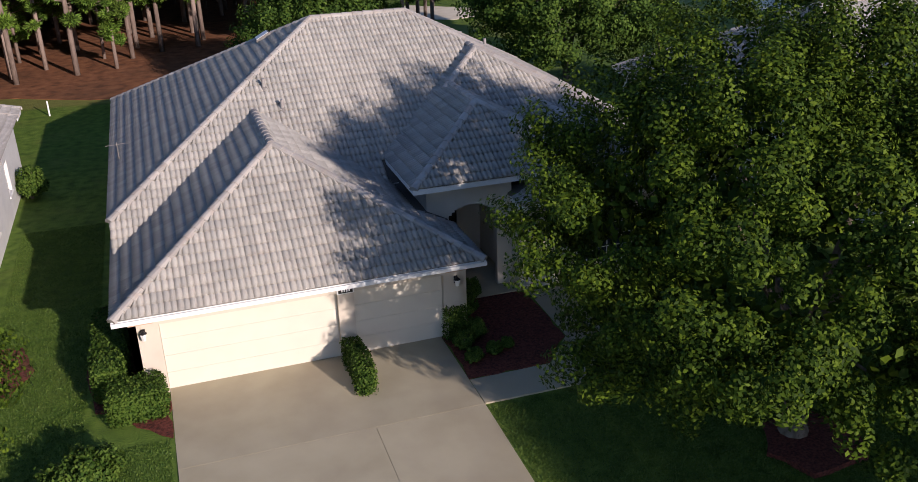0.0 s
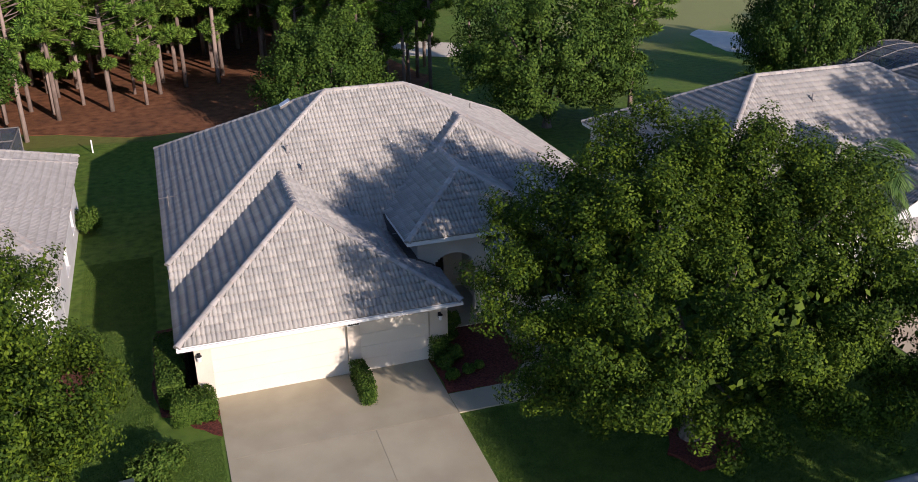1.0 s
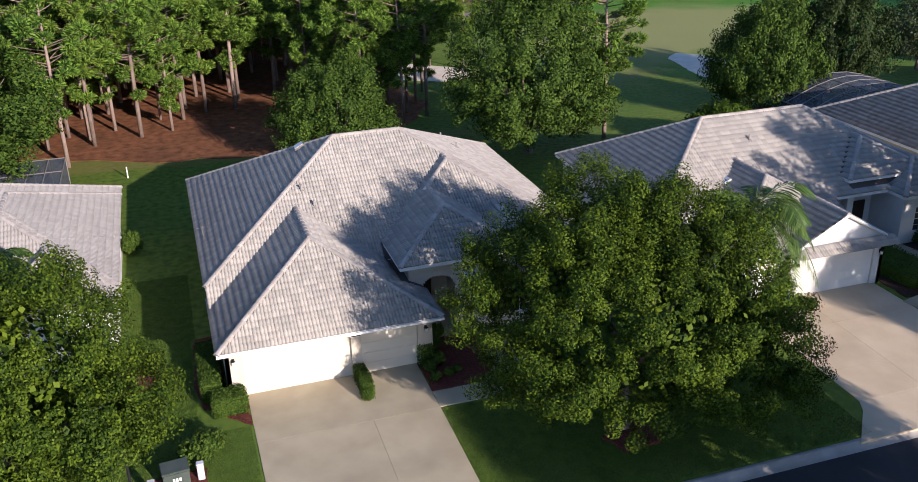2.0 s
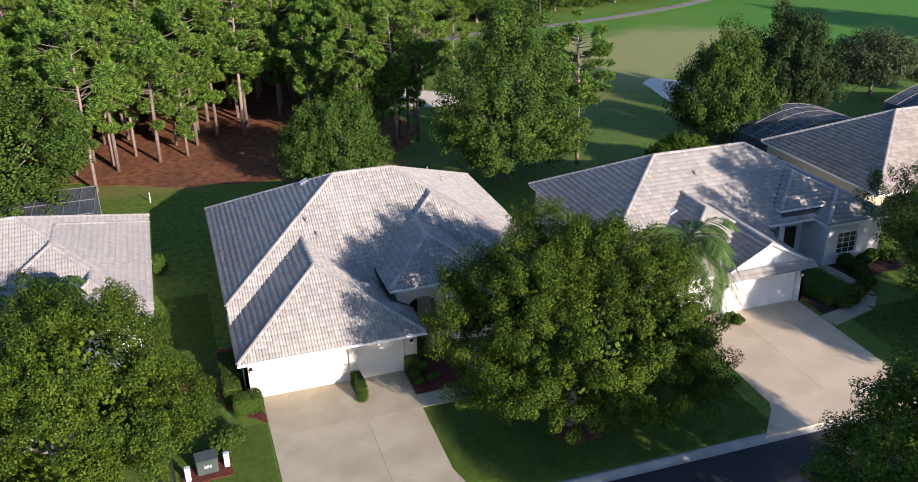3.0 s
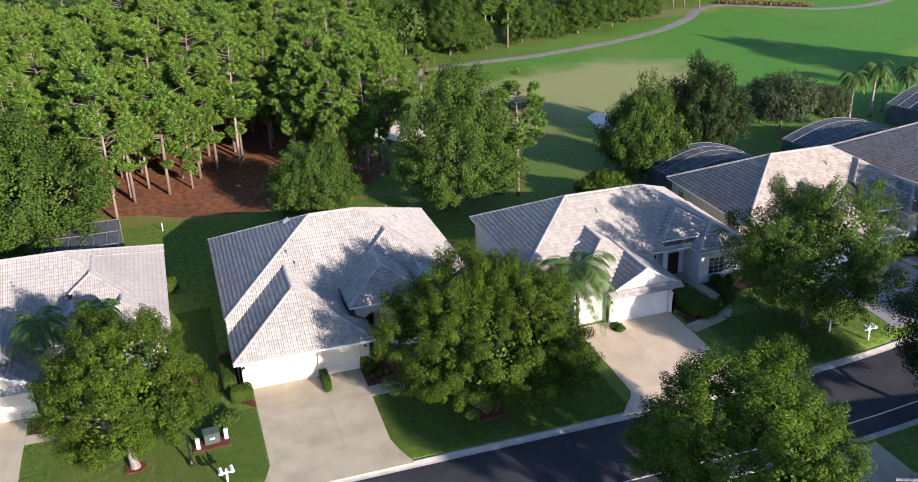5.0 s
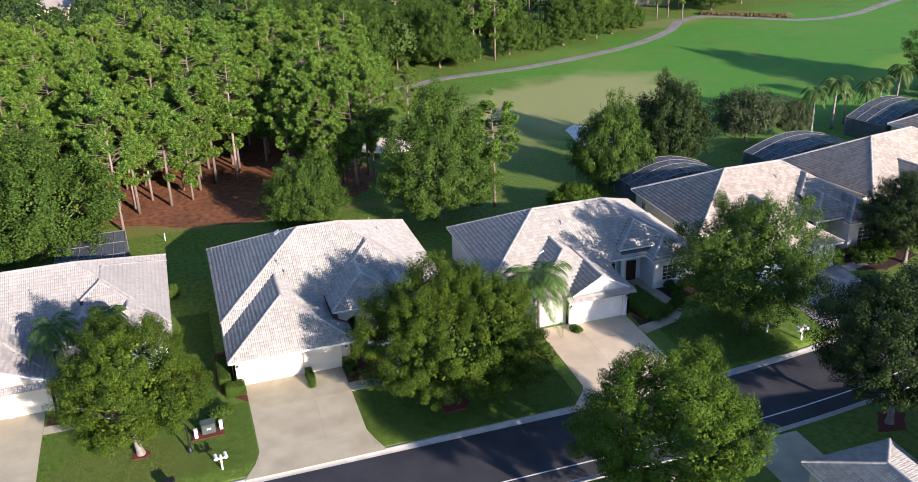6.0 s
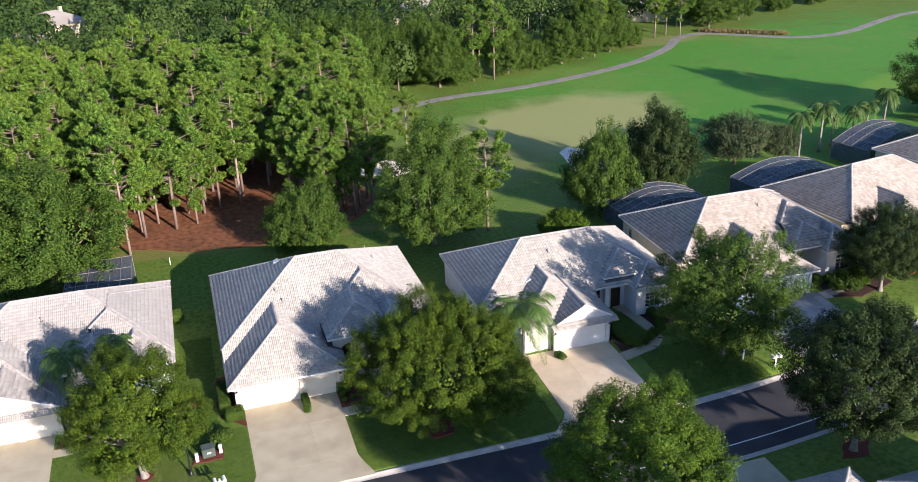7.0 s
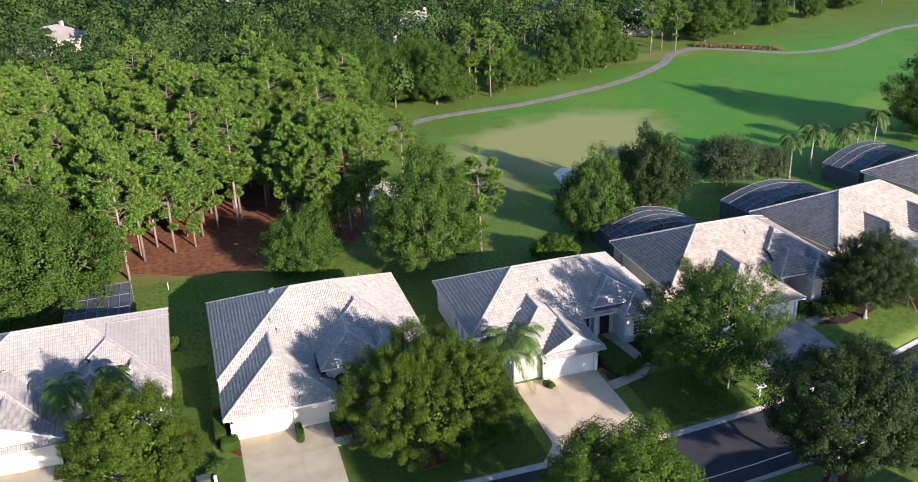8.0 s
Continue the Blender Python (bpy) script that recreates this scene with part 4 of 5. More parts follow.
for x, y in ((-16.0, 11.6),):
    roof_vent(house_c, x, y, height(C_MAIN, x, y))
concrete_slabs("driveway", [-23.0, -19.2, -15.2], [1.75, -2.4, -7.0, -12.0], "grey concrete driveway of neighbouring house")
walk_c = thing("pavement", "short concrete footpath beside mulch bed", "path", kind="structure")
part("slab", slab([(-15.19, -1.6), (-15.19, -0.5), (-13.2, -0.6), (-11.9, 0.4), (-11.3, -0.6), (-12.6, -1.6)], -0.15, 0.012), CONCRETE, walk_c)
drive_b = concrete_slabs("driveway", [25.5, 29.0, 33.9], [-0.3, -3.6, -7.2, -9.6], "beige concrete driveway in large slabs, sunlight in its colour", CONCRETE_B)
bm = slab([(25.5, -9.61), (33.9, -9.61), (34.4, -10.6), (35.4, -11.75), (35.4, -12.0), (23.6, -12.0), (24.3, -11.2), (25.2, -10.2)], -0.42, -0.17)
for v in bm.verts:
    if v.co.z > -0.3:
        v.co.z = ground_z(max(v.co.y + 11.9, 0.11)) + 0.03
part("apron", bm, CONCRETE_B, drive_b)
walk_b = thing("pavement", "curving concrete footpath to front porch", "path", kind="structure")
pts = [(33.92, -3.6), (35.6, -3.2), (37.4, -2.7), (38.5, -1.6), (38.75, 0.0), (38.6, 2.0), (38.2, 4.2), (37.8, 6.4)]
for a, b in zip(pts, pts[1:]):
    d = Vector((b[0] - a[0], b[1] - a[1])).normalized() * 0.62
    part("slab", slab([(a[0] - d.y, a[1] + d.x), (a[0] + d.y, a[1] - d.x), (b[0] + d.y, b[1] - d.x), (b[0] - d.y, b[1] + d.x)], -0.15, 0.045), CONCRETE, walk_b)

house_d = thing("house", "beige stucco house with brown tile hip roof", "house")
D_MAIN = block(45.3, 66.2, 5.9, 20.0, 3.3)
D_GAR = block(48.5, 58.2, 0.6, 14.0, 2.7)
D_UP = block(55.5, 66.2, 5.1, 19.0, 3.3, keep=lambda x, y: x > 58.5)
D_ENT = block(57.6, 63.5, 4.2, 14.0, 3.5)
D_WING = block(60.8, 66.3, 3.0, 13.0, 3.2)
roof(house_d, [D_MAIN, D_GAR, D_UP, D_ENT, D_WING], TILE_D, 6, 0, caps_apart=False, extra=[[(48.5, 4.72, 2.68), (58.2, 4.72, 2.68), (58.2, 5.93, 3.31), (48.5, 5.93, 3.31)]])
plain_walls(house_d, 45.7, 65.8, 7.5, 19.6, 3.28, STUCCO_OLIVE, left=[(1.0, 2.0, 0.8, 2.4)])
plain_walls(house_d, 61.2, 65.9, 3.4, 7.4, 3.2, STUCCO_BLUE, front=[(1.2, 3.2, 0.6, 2.4)])
wall(house_d, (48.9, 1.0), (57.8, 1.0), 0, 2.68, STUCCO_BLUE, [(0.5, 5.4, -1, 2.13), (5.8, 8.4, -1, 2.13)])
wall(house_d, (57.8, 1.0), (57.8, 7.5), 0, 2.68, STUCCO_BLUE)
wall(house_d, (48.9, 7.5), (48.9, 1.2), 0, 2.68, STUCCO_OLIVE)
garage_door(house_d, 49.4, 54.3, 1.12, 2.12, DOOR_W, 8)
garage_door(house_d, 54.7, 57.3, 1.12, 2.12, DOOR_W, 4)
part("porch_column", boxes((58.0, 58.45, 4.6, 5.05, 0, 3.48), bevel=0.02), STUCCO_BLUE, house_d, "square stucco porch column")
part("front_door", boxes((59.2, 60.2, 7.38, 7.48, 0, 2.1), bevel=0.01), DARK_WOOD, house_d, "dark recessed front door")
roof_vent(house_d, 57.5, 11.0, height(D_MAIN, 57.5, 11.0))
drive_d = concrete_slabs("driveway", [49.2 + 0.9 * i for i in range(11)], [1.0 - 0.9 * j for j in range(12)], "pale grey block-paved driveway with footpath", PAVER)
for i in range(7):
    part("paver", boxes((58.3 + i * 0.9, 59.19 + i * 0.9, -0.6 + i * 0.25, 0.7 + i * 0.25, -0.1, 0.04)), PAVER, drive_d)

house_e = thing("house", "beige stucco house with brown tile hip roof beyond", "house", (65.5, 21.8, 0), 9.0)
E_MAIN = block(0.0, 21.0, -14.2, 0.0, 3.3)
E_GAR = block(3.0, 12.5, -19.0, -4.0, 2.7)
E_ENT = block(12.0, 18.0, -15.6, -6.0, 3.6)
E_WING = block(15.0, 21.0, -17.0, -6.0, 3.2)
roof(house_e, [E_MAIN, E_GAR, E_ENT, E_WING], TILE_D, 6, 0, caps_apart=False)
plain_walls(house_e, 0.4, 20.6, -12.5, -0.4, 3.28, STUCCO_OLIVE, left=[(3.0, 4.0, 0.8, 2.4), (7.0, 8.0, 0.8, 2.4)])
plain_walls(house_e, 3.4, 12.1, -18.6, -12.6, 2.68, STUCCO, front=[(1.5, 3.2, 0.6, 2.2)])
plain_walls(house_e, 15.4, 20.6, -16.6, -12.6, 3.2, STUCCO)
house_f = thing("house", "tile-roofed house further along the street", "house", (88.0, 28.8, 0), 16.0)
F_MAIN = block(0.0, 21.0, -14.2, 0.0, 3.3)
F_GAR = block(3.0, 12.5, -19.0, -4.0, 2.7)
roof(house_f, [F_MAIN, F_GAR], TILE_D, 6, 0, caps_apart=False)
plain_walls(house_f, 0.4, 20.6, -13.8, -0.4, 3.28, STUCCO_OLIVE, left=[(3.0, 4.0, 0.8, 2.4)])
plain_walls(house_f, 3.4, 12.1, -18.6, -13.9, 2.68, STUCCO)
house_g = thing("house", "house across the street with pale tile roof", "house")
G_MAIN = block(32.6, 39.4, -46.0, -26.9, 2.9, 0.42)
# Unseen wing, added with its eave raised to shade the lawn before it.
G_SHADE_WING = block(39.5, 53.0, -48.0, -29.5, 3.6, 0.42)
roof(house_g, [G_MAIN, G_SHADE_WING], TILE, 8, 0, caps_apart=False)
plain_walls(house_g, 33.0, 39.0, -45.6, -27.3, 2.9, STUCCO)
plain_walls(house_g, 39.05, 39.85, -45.0, -33.0, 2.6, STUCCO)
plain_walls(house_g, 39.9, 52.6, -47.6, -29.9, 3.6, STUCCO, back=[(3.0, 4.5, 0.9, 2.2)])
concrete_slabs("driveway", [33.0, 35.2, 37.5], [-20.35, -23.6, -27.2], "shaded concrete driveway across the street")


# ---- pool cages ----
def pool_cage(x, y, w, d, h, rise, rz, label, arched=True, cols=8, rows=4, frame_mat=ALU):
    """Screened enclosure: thin frame bars with dark mesh between them."""
    ob = thing("pool_cage", label, "pool enclosure", (x, y, 0), rz, "pool enclosures")

    def top(u):
        return h + (rise * math.sin(math.pi * u) if arched else rise)

    n = cols
    bm = bmesh.new()
    for i in range(n):
        u0, u1 = i / n, (i + 1) / n
        for j in range(rows):
            v0, v1 = d * j / rows, d * (j + 1) / rows
            bm.faces.new([bm.verts.new(q) for q in ((w * u0, v0, top(u0)), (w * u1, v0, top(u1)), (w * u1, v1, top(u1)), (w * u0, v1, top(u0)))])
        for yy in (0, d):
            bm.faces.new([bm.verts.new(q) for q in ((w * u0, yy, 0), (w * u1, yy, 0), (w * u1, yy, top(u1)), (w * u0, yy, top(u0)))])
    for xx, u in ((0, 0), (w, 1)):
        bm.faces.new([bm.verts.new(q) for q in ((xx, 0, 0), (xx, d, 0), (xx, d, top(u)), (xx, 0, top(u)))])
    part("screen", bm, SCREEN, ob, "dark insect mesh")
    for i in range(n + 1):
        u = i / n
        bm = bmesh.new()
        tube(bm, [(w * u, 0, 0), (w * u, 0, top(u)), (w * u, d, top(u)), (w * u, d, 0)], [0.05] * 4, 4)
        part("frame_rib", bm, frame_mat, ob)
    for j in range(rows + 1):
        bm = bmesh.new()
        tube(bm, [(w * i / n, d * j / rows, top(i / n) + 0.02) for i in range(n + 1)], [0.045] * (n + 1), 4)
        part("frame_purlin", bm, frame_mat, ob)
    return ob


pool_cage(47.0, 20.6, 12.0, 5.8, 2.5, 1.5, 4, "low arched dark screen pool cage behind house", frame_mat=VENT)
pool_cage(66.5, 22.6, 14.0, 5.8, 2.5, 1.3, 9, "arched dark screen pool cage with pale ribs", frame_mat=VENT)
pool_cage(88.5, 29.6, 15.0, 6.0, 2.6, 1.5, 16, "large arched screen pool cage with pale ribs", frame_mat=VENT)
pool_cage(-15.6, 21.6, 6.6, 9.2, 2.5, 0.3, 0, "flat-topped screen pool cage behind house", False, 6, 3, VENT)


# ---- plants ----
def leaf_quads(centres, normals, length, width, rng, droop=0.0, spread=0.6, facing=False):
    """Small folded leaf blades (one quad each) round given centres, turned mostly outward."""
    n = len(centres)
    d = rng.normal(size=(n, 3))
    d = normals * (1 - spread) + d * spread
    d[:, 2] -= droop
    d /= np.linalg.norm(d, axis=1, keepdims=True) + 1e-9
    r = rng.normal(size=(n, 3))
    side = np.cross(d, r)
    side /= np.linalg.norm(side, axis=1, keepdims=True) + 1e-9
    if facing:
        d, side = side, np.cross(side, d)
    ln = length * rng.uniform(0.7, 1.3, (n, 1))
    wd = width * rng.uniform(0.7, 1.3, (n, 1))
    up = np.cross(side, d) * wd * 0.18
    v = np.stack([centres - d * ln * 0.5, centres + side * wd * 0.5 + up, centres + d * ln * 0.5, centres - side * wd * 0.5 + up], 1)
    q = np.arange(n * 4).reshape(n, 4)
    return v.reshape(-1, 3), q


def sphere_dirs(n, rng):
    k = np.arange(n) + 0.5
    z = 1 - 2 * k / n
    a = math.pi * (1 + 5 ** 0.5) * k
    d = np.stack([np.cos(a) * np.sqrt(1 - z * z), np.sin(a) * np.sqrt(1 - z * z), z], 1)
    d += rng.normal(size=d.shape) * 0.16
    return d / np.linalg.norm(d, axis=1, keepdims=True)


def crown_arrays(r, v, zc, lobes, tufts_each, leaves, length, width, seed, flat=0.3, deep=0.26, uneven=0.12, tuft=0.42, peak=0.12, low=0.75):
    """An uneven egg of rounded lobes, closely set with upright sprays of outward leaves; a coarser leafy shell lies under them."""
    rng = np.random.default_rng(seed)
    R = np.array([r, r, v])
    L = sphere_dirs(lobes, rng)
    swell = 1 + rng.uniform(-uneven, uneven, lobes)

    def surface(D):
        dot = D @ L.T
        near = dot.argmax(1)
        ang = np.arccos(np.clip(dot.max(1), -1, 1)) * math.sqrt(lobes) / 2.25
        rad = (1 - deep + deep * np.sqrt(np.clip(1 - ang ** 2, 0, 1))) * swell[near]
        rad = rad * np.where(D[:, 2] < 0, 1 - flat * D[:, 2] ** 2, 1.0)
        taper = np.ones((len(D), 3))
        taper[:, :2] = 1 - peak * np.clip(D[:, 2:3], 0, 1) + 0.2 * np.clip(-D[:, 2:3], 0, 1) ** 2
        taper[:, 2] = np.where(D[:, 2] < 0, low, 1.0)
        return rad[:, None] * taper, near

    D = sphere_dirs(lobes * tufts_each, rng)
    D = D[D[:, 2] > -0.85]
    rad, near = surface(D)
    T = D / R * R.mean() * 0.75 + (D - L[near]) * 0.9 + np.array([0, 0, 0.45])
    T /= np.linalg.norm(T, axis=1, keepdims=True)
    size = tuft * rng.uniform(0.6, 1.35, len(D))
    C = D * R * rad * rng.uniform(0.85, 1.04, (len(D), 1)) - T * size[:, None] * 0.5
    idx = np.repeat(np.arange(len(D)), np.maximum(8, leaves * (size / tuft) ** 2).astype(int))
    o = rng.normal(size=(len(idx), 3))
    o /= np.linalg.norm(o, axis=1, keepdims=True)
    o += T[idx] * (0.25 + 0.55 * (o * T[idx]).sum(1, keepdims=True))
    P = C[idx] + o * (rng.uniform(0.3, 1.0, len(idx)) ** 0.5 * size[idx])[:, None]
    nn = o + T[idx] * 0.2
    nn /= np.linalg.norm(nn, axis=1, keepdims=True)
    v1, q1 = leaf_quads(P, nn, length, width, rng, spread=0.26, facing=True)
    big = min(0.27, r * 0.12)
    m = int(4.2 * r * (r + 2 * v) / (big * big))
    E = rng.normal(size=(m, 3))
    E /= np.linalg.norm(E, axis=1, keepdims=True)
    E = E[E[:, 2] > -0.8]
    rad, near = surface(E)
    I = E * R * rad * rng.uniform(0.62, 0.80, (len(E), 1))
    v2, q2 = leaf_quads(I, E, big, big * 0.7, rng, spread=0.25, facing=True)
    verts = np.concatenate([v1, v2])
    verts[:, 2] += zc
    return verts, np.concatenate([q1, q2 + len(v1)]), L * R * 0.72 + np.array([0, 0, zc])


def oak(name, label, r, v, zc, lobes, clumps, leaves, length, width, seed, material, bark=BARK, trunk=0.28, lean=(0, 0), fork=None, category="tree", group="street trees", off=(0, 0), **kw):
    """A broadleaf tree at the origin: flared trunk, limbs out to the lobes, crown of leaves."""
    ob = thing(name, label, category, group=group)
    verts, quads, lc = crown_arrays(r, v, zc, lobes, clumps, leaves, length, width, seed, **kw)
    verts[:, :2] += off
    lc[:, :2] += off
    rng = random.Random(seed)
    fork = fork or max(1.2, zc - v * 0.75)
    bm = bmesh.new()
    top = (lean[0], lean[1], fork)
    tube(bm, [(0, 0, -0.3), (0, 0, 0.08), (lean[0] * 0.2, lean[1] * 0.2, 0.5), (lean[0] * 0.6, lean[1] * 0.6, fork * 0.6), top], [trunk * 1.9, trunk * 1.45, trunk * 1.05, trunk * 0.92, trunk * 0.85], 10)
    part("trunk", bm, bark, ob, smooth=True)
    for k in range(7):
        c = lc[rng.randrange(len(lc))]
        m = Vector(top).lerp(Vector(c), 0.5) + Vector((rng.uniform(-0.4, 0.4), rng.uniform(-0.4, 0.4), 0.35))
        part("limb", tube(bmesh.new(), [top, m, tuple(c)], [trunk * 0.55, trunk * 0.32, trunk * 0.08], 6), bark, ob, smooth=True)
    link("crown", mesh_arrays("crown", verts, quads), material, ob)
    return ob


def place(ob, x, y, z=0.0, rz=0.0, s=1.0, sz=None, label=""):
    c = copy_thing(ob, pose(x, y, z, 0, 0, rz))
    c.scale = (s, s, sz or s)
    return tagged(c, label) if label else c


def settle(ob, x, y, z=0.0, rz=0.0):
    ob.matrix_basis = pose(x, y, z, 0, 0, rz)
    return ob


tree_a = settle(oak("oak_tree", "broad rounded oak with dense glossy green crown", 7.9, 5.3, 5.5, 36, 26, 270, 0.11, 0.068, 11, LEAF, trunk=0.26, flat=0.0, fork=2.0, peak=0.2, deep=0.34, off=(0.85, 1.4), lean=(0.3, 0.5)), 14.8, -7.8, -0.12)
tree_c = settle(oak("oak_tree", "rounded bright green street tree with pale trunk", 5.3, 5.5, 5.6, 28, 20, 240, 0.115, 0.07, 12, LEAF, bark=PALE_BARK, trunk=0.24, lean=(-0.35, 0.3), fork=2.6), -8.15, -6.55, -0.1)
tree_f = place(tree_c, 25.0, -23.6, -0.3, 140, 1.18, 0.98, "large spreading lime-green tree beside the street")
for ch in tree_f.children:
    if ch.name.startswith("crown"):
        ch.material_slots[0].link = "OBJECT"
        ch.material_slots[0].material = LEAF_Y
# Out of view: added so that its crown shades the lawn beside the driveway.
settle(oak("oak_tree", "unseen high-crowned tree, added to shade the lawn", 3.5, 3.2, 13.4, 22, 18, 95, 0.16, 0.10, 24, LEAF_D, trunk=0.26, fork=9.5, low=0.9, deep=0.42), 28.4, -47.5, -0.3)
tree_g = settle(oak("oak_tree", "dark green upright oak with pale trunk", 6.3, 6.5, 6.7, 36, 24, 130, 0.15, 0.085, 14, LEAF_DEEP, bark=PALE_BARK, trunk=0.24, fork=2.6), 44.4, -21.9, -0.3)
tree_h = settle(oak("oak_tree", "open loose-crowned green tree on lawn", 6.8, 6.4, 6.3, 34, 20, 130, 0.15, 0.085, 15, LEAF_D, trunk=0.22, fork=2.4, uneven=0.22, flat=0.1, deep=0.36), 42.6, -6.4, -0.15)
# The next two stand out of view, added to shade the far lawns and drive.
place(tree_g, 63.5, -23.5, -0.3, 10, 1.05, 0.95, "unseen street tree across the road, added for its shade")
place(tree_g, 83.0, -16.0, -0.3, 50, 1.0, 0.95, "unseen street tree across the road, added for its shade")
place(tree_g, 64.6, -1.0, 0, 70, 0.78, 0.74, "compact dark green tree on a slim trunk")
tree_k = settle(oak("oak_tree", "tall pyramidal green tree behind the house", 6.6, 10.0, 6.2, 40, 18, 95, 0.2, 0.125, 16, LEAF_D, fork=1.4, trunk=0.25, uneven=0.18, flat=0.05, tuft=0.55, peak=0.45, deep=0.34, low=0.6, group="garden trees"), 25.0, 27.5, 0)
tree_j = settle(oak("oak_tree", "small dense round tree at the wood edge", 5.0, 5.0, 3.4, 28, 18, 80, 0.19, 0.115, 17, LEAF_D, trunk=0.2, flat=0.05, tuft=0.48, peak=0.3, low=0.68, group="garden trees"), 10.6, 32.3, 0)
place(tree_j, 47.7, 29.6, 0, 40, 0.98, 1.38, "rounded dark green tree beside fairway")
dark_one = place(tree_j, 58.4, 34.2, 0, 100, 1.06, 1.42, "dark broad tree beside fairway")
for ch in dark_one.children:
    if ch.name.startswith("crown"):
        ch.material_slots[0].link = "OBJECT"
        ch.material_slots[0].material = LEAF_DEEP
tree_o = settle(oak("oak_tree", "grey-green soft-leaved small tree", 5.0, 3.4, 3.6, 30, 20, 40, 0.25, 0.13, 18, LEAF_G, trunk=0.18, tuft=0.5, group="garden trees", uneven=0.22), 73.0, 38.5, 0)
place(tree_o, 79.5, 37.5, 0, 60, 0.55, 0.75)
place(tree_k, -17.5, 31.5, 0, 200, 1.30, 0.92, "large dark oak behind the neighbouring house")
place(tree_k, -27.0, 34.0, 0, 20, 1.30, 0.95, "large dark oak behind the neighbouring house")
place(tree_k, 116.0, 45.0, 0, 20, 1.3, 1.0, "dark tree beside fairway")
young = settle(oak("young_tree", "young tree held by orange stakes on lawn", 1.5, 1.5, 3.0, 12, 12, 40, 0.16, 0.1, 23, LEAF_D, trunk=0.06, fork=1.8, group="garden trees", tuft=0.25), 70.6, -0.4, -0.02)
for a in (0.4, 2.5, 4.6):
    part("stake", tube(bmesh.new(), [(math.cos(a) * 1.7, math.sin(a) * 1.7, -0.05), (math.cos(a) * 0.05, math.sin(a) * 0.05, 1.15)], [0.05, 0.05], 6), ORANGE, young, "bright orange support stake")
bush_low = settle(oak("bush", "bright green low spreading shrub", 3.0, 1.7, 1.6, 24, 20, 40, 0.18, 0.12, 19, LEAF_Y, trunk=0.08, tuft=0.3, fork=0.6, group="shrubs", category="bush"), 39.8, 23.5, 0)


def pine_mesh(seed, h):
    """A slash pine: straight trunk, bare below, limbs out to round puffs of needles in a loose rounded crown."""
    rng = np.random.default_rng(seed)
    rr = random.Random(seed)
    bm = bmesh.new()
    bend = (rr.uniform(-0.5, 0.5), rr.uniform(-0.5, 0.5))
    tube(bm, [(bend[0] * t * t, bend[1] * t * t, h * t - 0.2) for t in (0, 0.25, 0.5, 0.75, 0.95)], [0.18, 0.155, 0.13, 0.08, 0.03], 7)
    tme = bpy.data.meshes.new("trunk")
    C, S = [], []
    mid, half, wide = h * 0.67, h * rr.uniform(0.25, 0.32), rr.uniform(3.0, 4.1)
    for k in range(70):
        u = rr.uniform(-1, 1) if k > 10 else rr.uniform(-1.6, -0.9)
        a = k * 2.4 + rr.uniform(-0.6, 0.6)
        reach = wide * math.sqrt(max(0.06, 1 - min(1, abs(u)) ** 2.4)) * rr.uniform(0.45, 1.08)
        z = mid + half * u
        t = max(0.2, (z - reach * 0.35) / h)
        o = Vector((bend[0] * t * t, bend[1] * t * t, h * t))
        e = Vector((bend[0] * t * t + math.cos(a) * reach, bend[1] * t * t + math.sin(a) * reach, z))
        tube(bm, [o, o.lerp(e, 0.6) + Vector((0, 0, -0.08)), e], [0.045, 0.03, 0.014], 4)
        C.append(tuple(e))
        S.append(rr.uniform(0.5, 0.95) * (0.8 if u < -0.9 else 1.0))
    C.append((bend[0], bend[1], h * 0.99))
    S.append(0.6)
    bm.to_mesh(tme)
    bm.free()
    C, S = np.array(C), np.array(S)
    idx = np.repeat(np.arange(len(C)), (S * S * 330).astype(int) + 30)
    off = rng.normal(size=(len(idx), 3))
    off = off / np.linalg.norm(off, axis=1, keepdims=True)
    off[:, 2] = off[:, 2] * 0.8 + 0.18
    P = C[idx] + off * (S[idx] * rng.uniform(0.45, 0.75, len(idx)))[:, None]
    verts, quads = leaf_quads(P, off, 0.46, 0.085, rng, spread=0.2)
    return tme, mesh_arrays("crown", verts, quads)


pines = []
for k, h in enumerate((15.0, 13.5, 16.5, 14.2, 12.0)):
    tme, cme = pine_mesh(40 + k, h)
    ob = thing("pine_tree", "tall slender pine with bare trunk and tufted crown", "pine tree", group="pine wood")
    link("trunk", tme, PBARK, ob, smooth=True)
    link("crown", cme, NEEDLE, ob)
    pines.append(ob)


def inside(x, y, poly):
    hit = False
    for (ax, ay), (bx, by) in zip(poly, poly[1:] + poly[:1]):
        if (ay > y) != (by > y) and x < (bx - ax) * (y - ay) / (by - ay) + ax:
            hit = not hit
    return hit


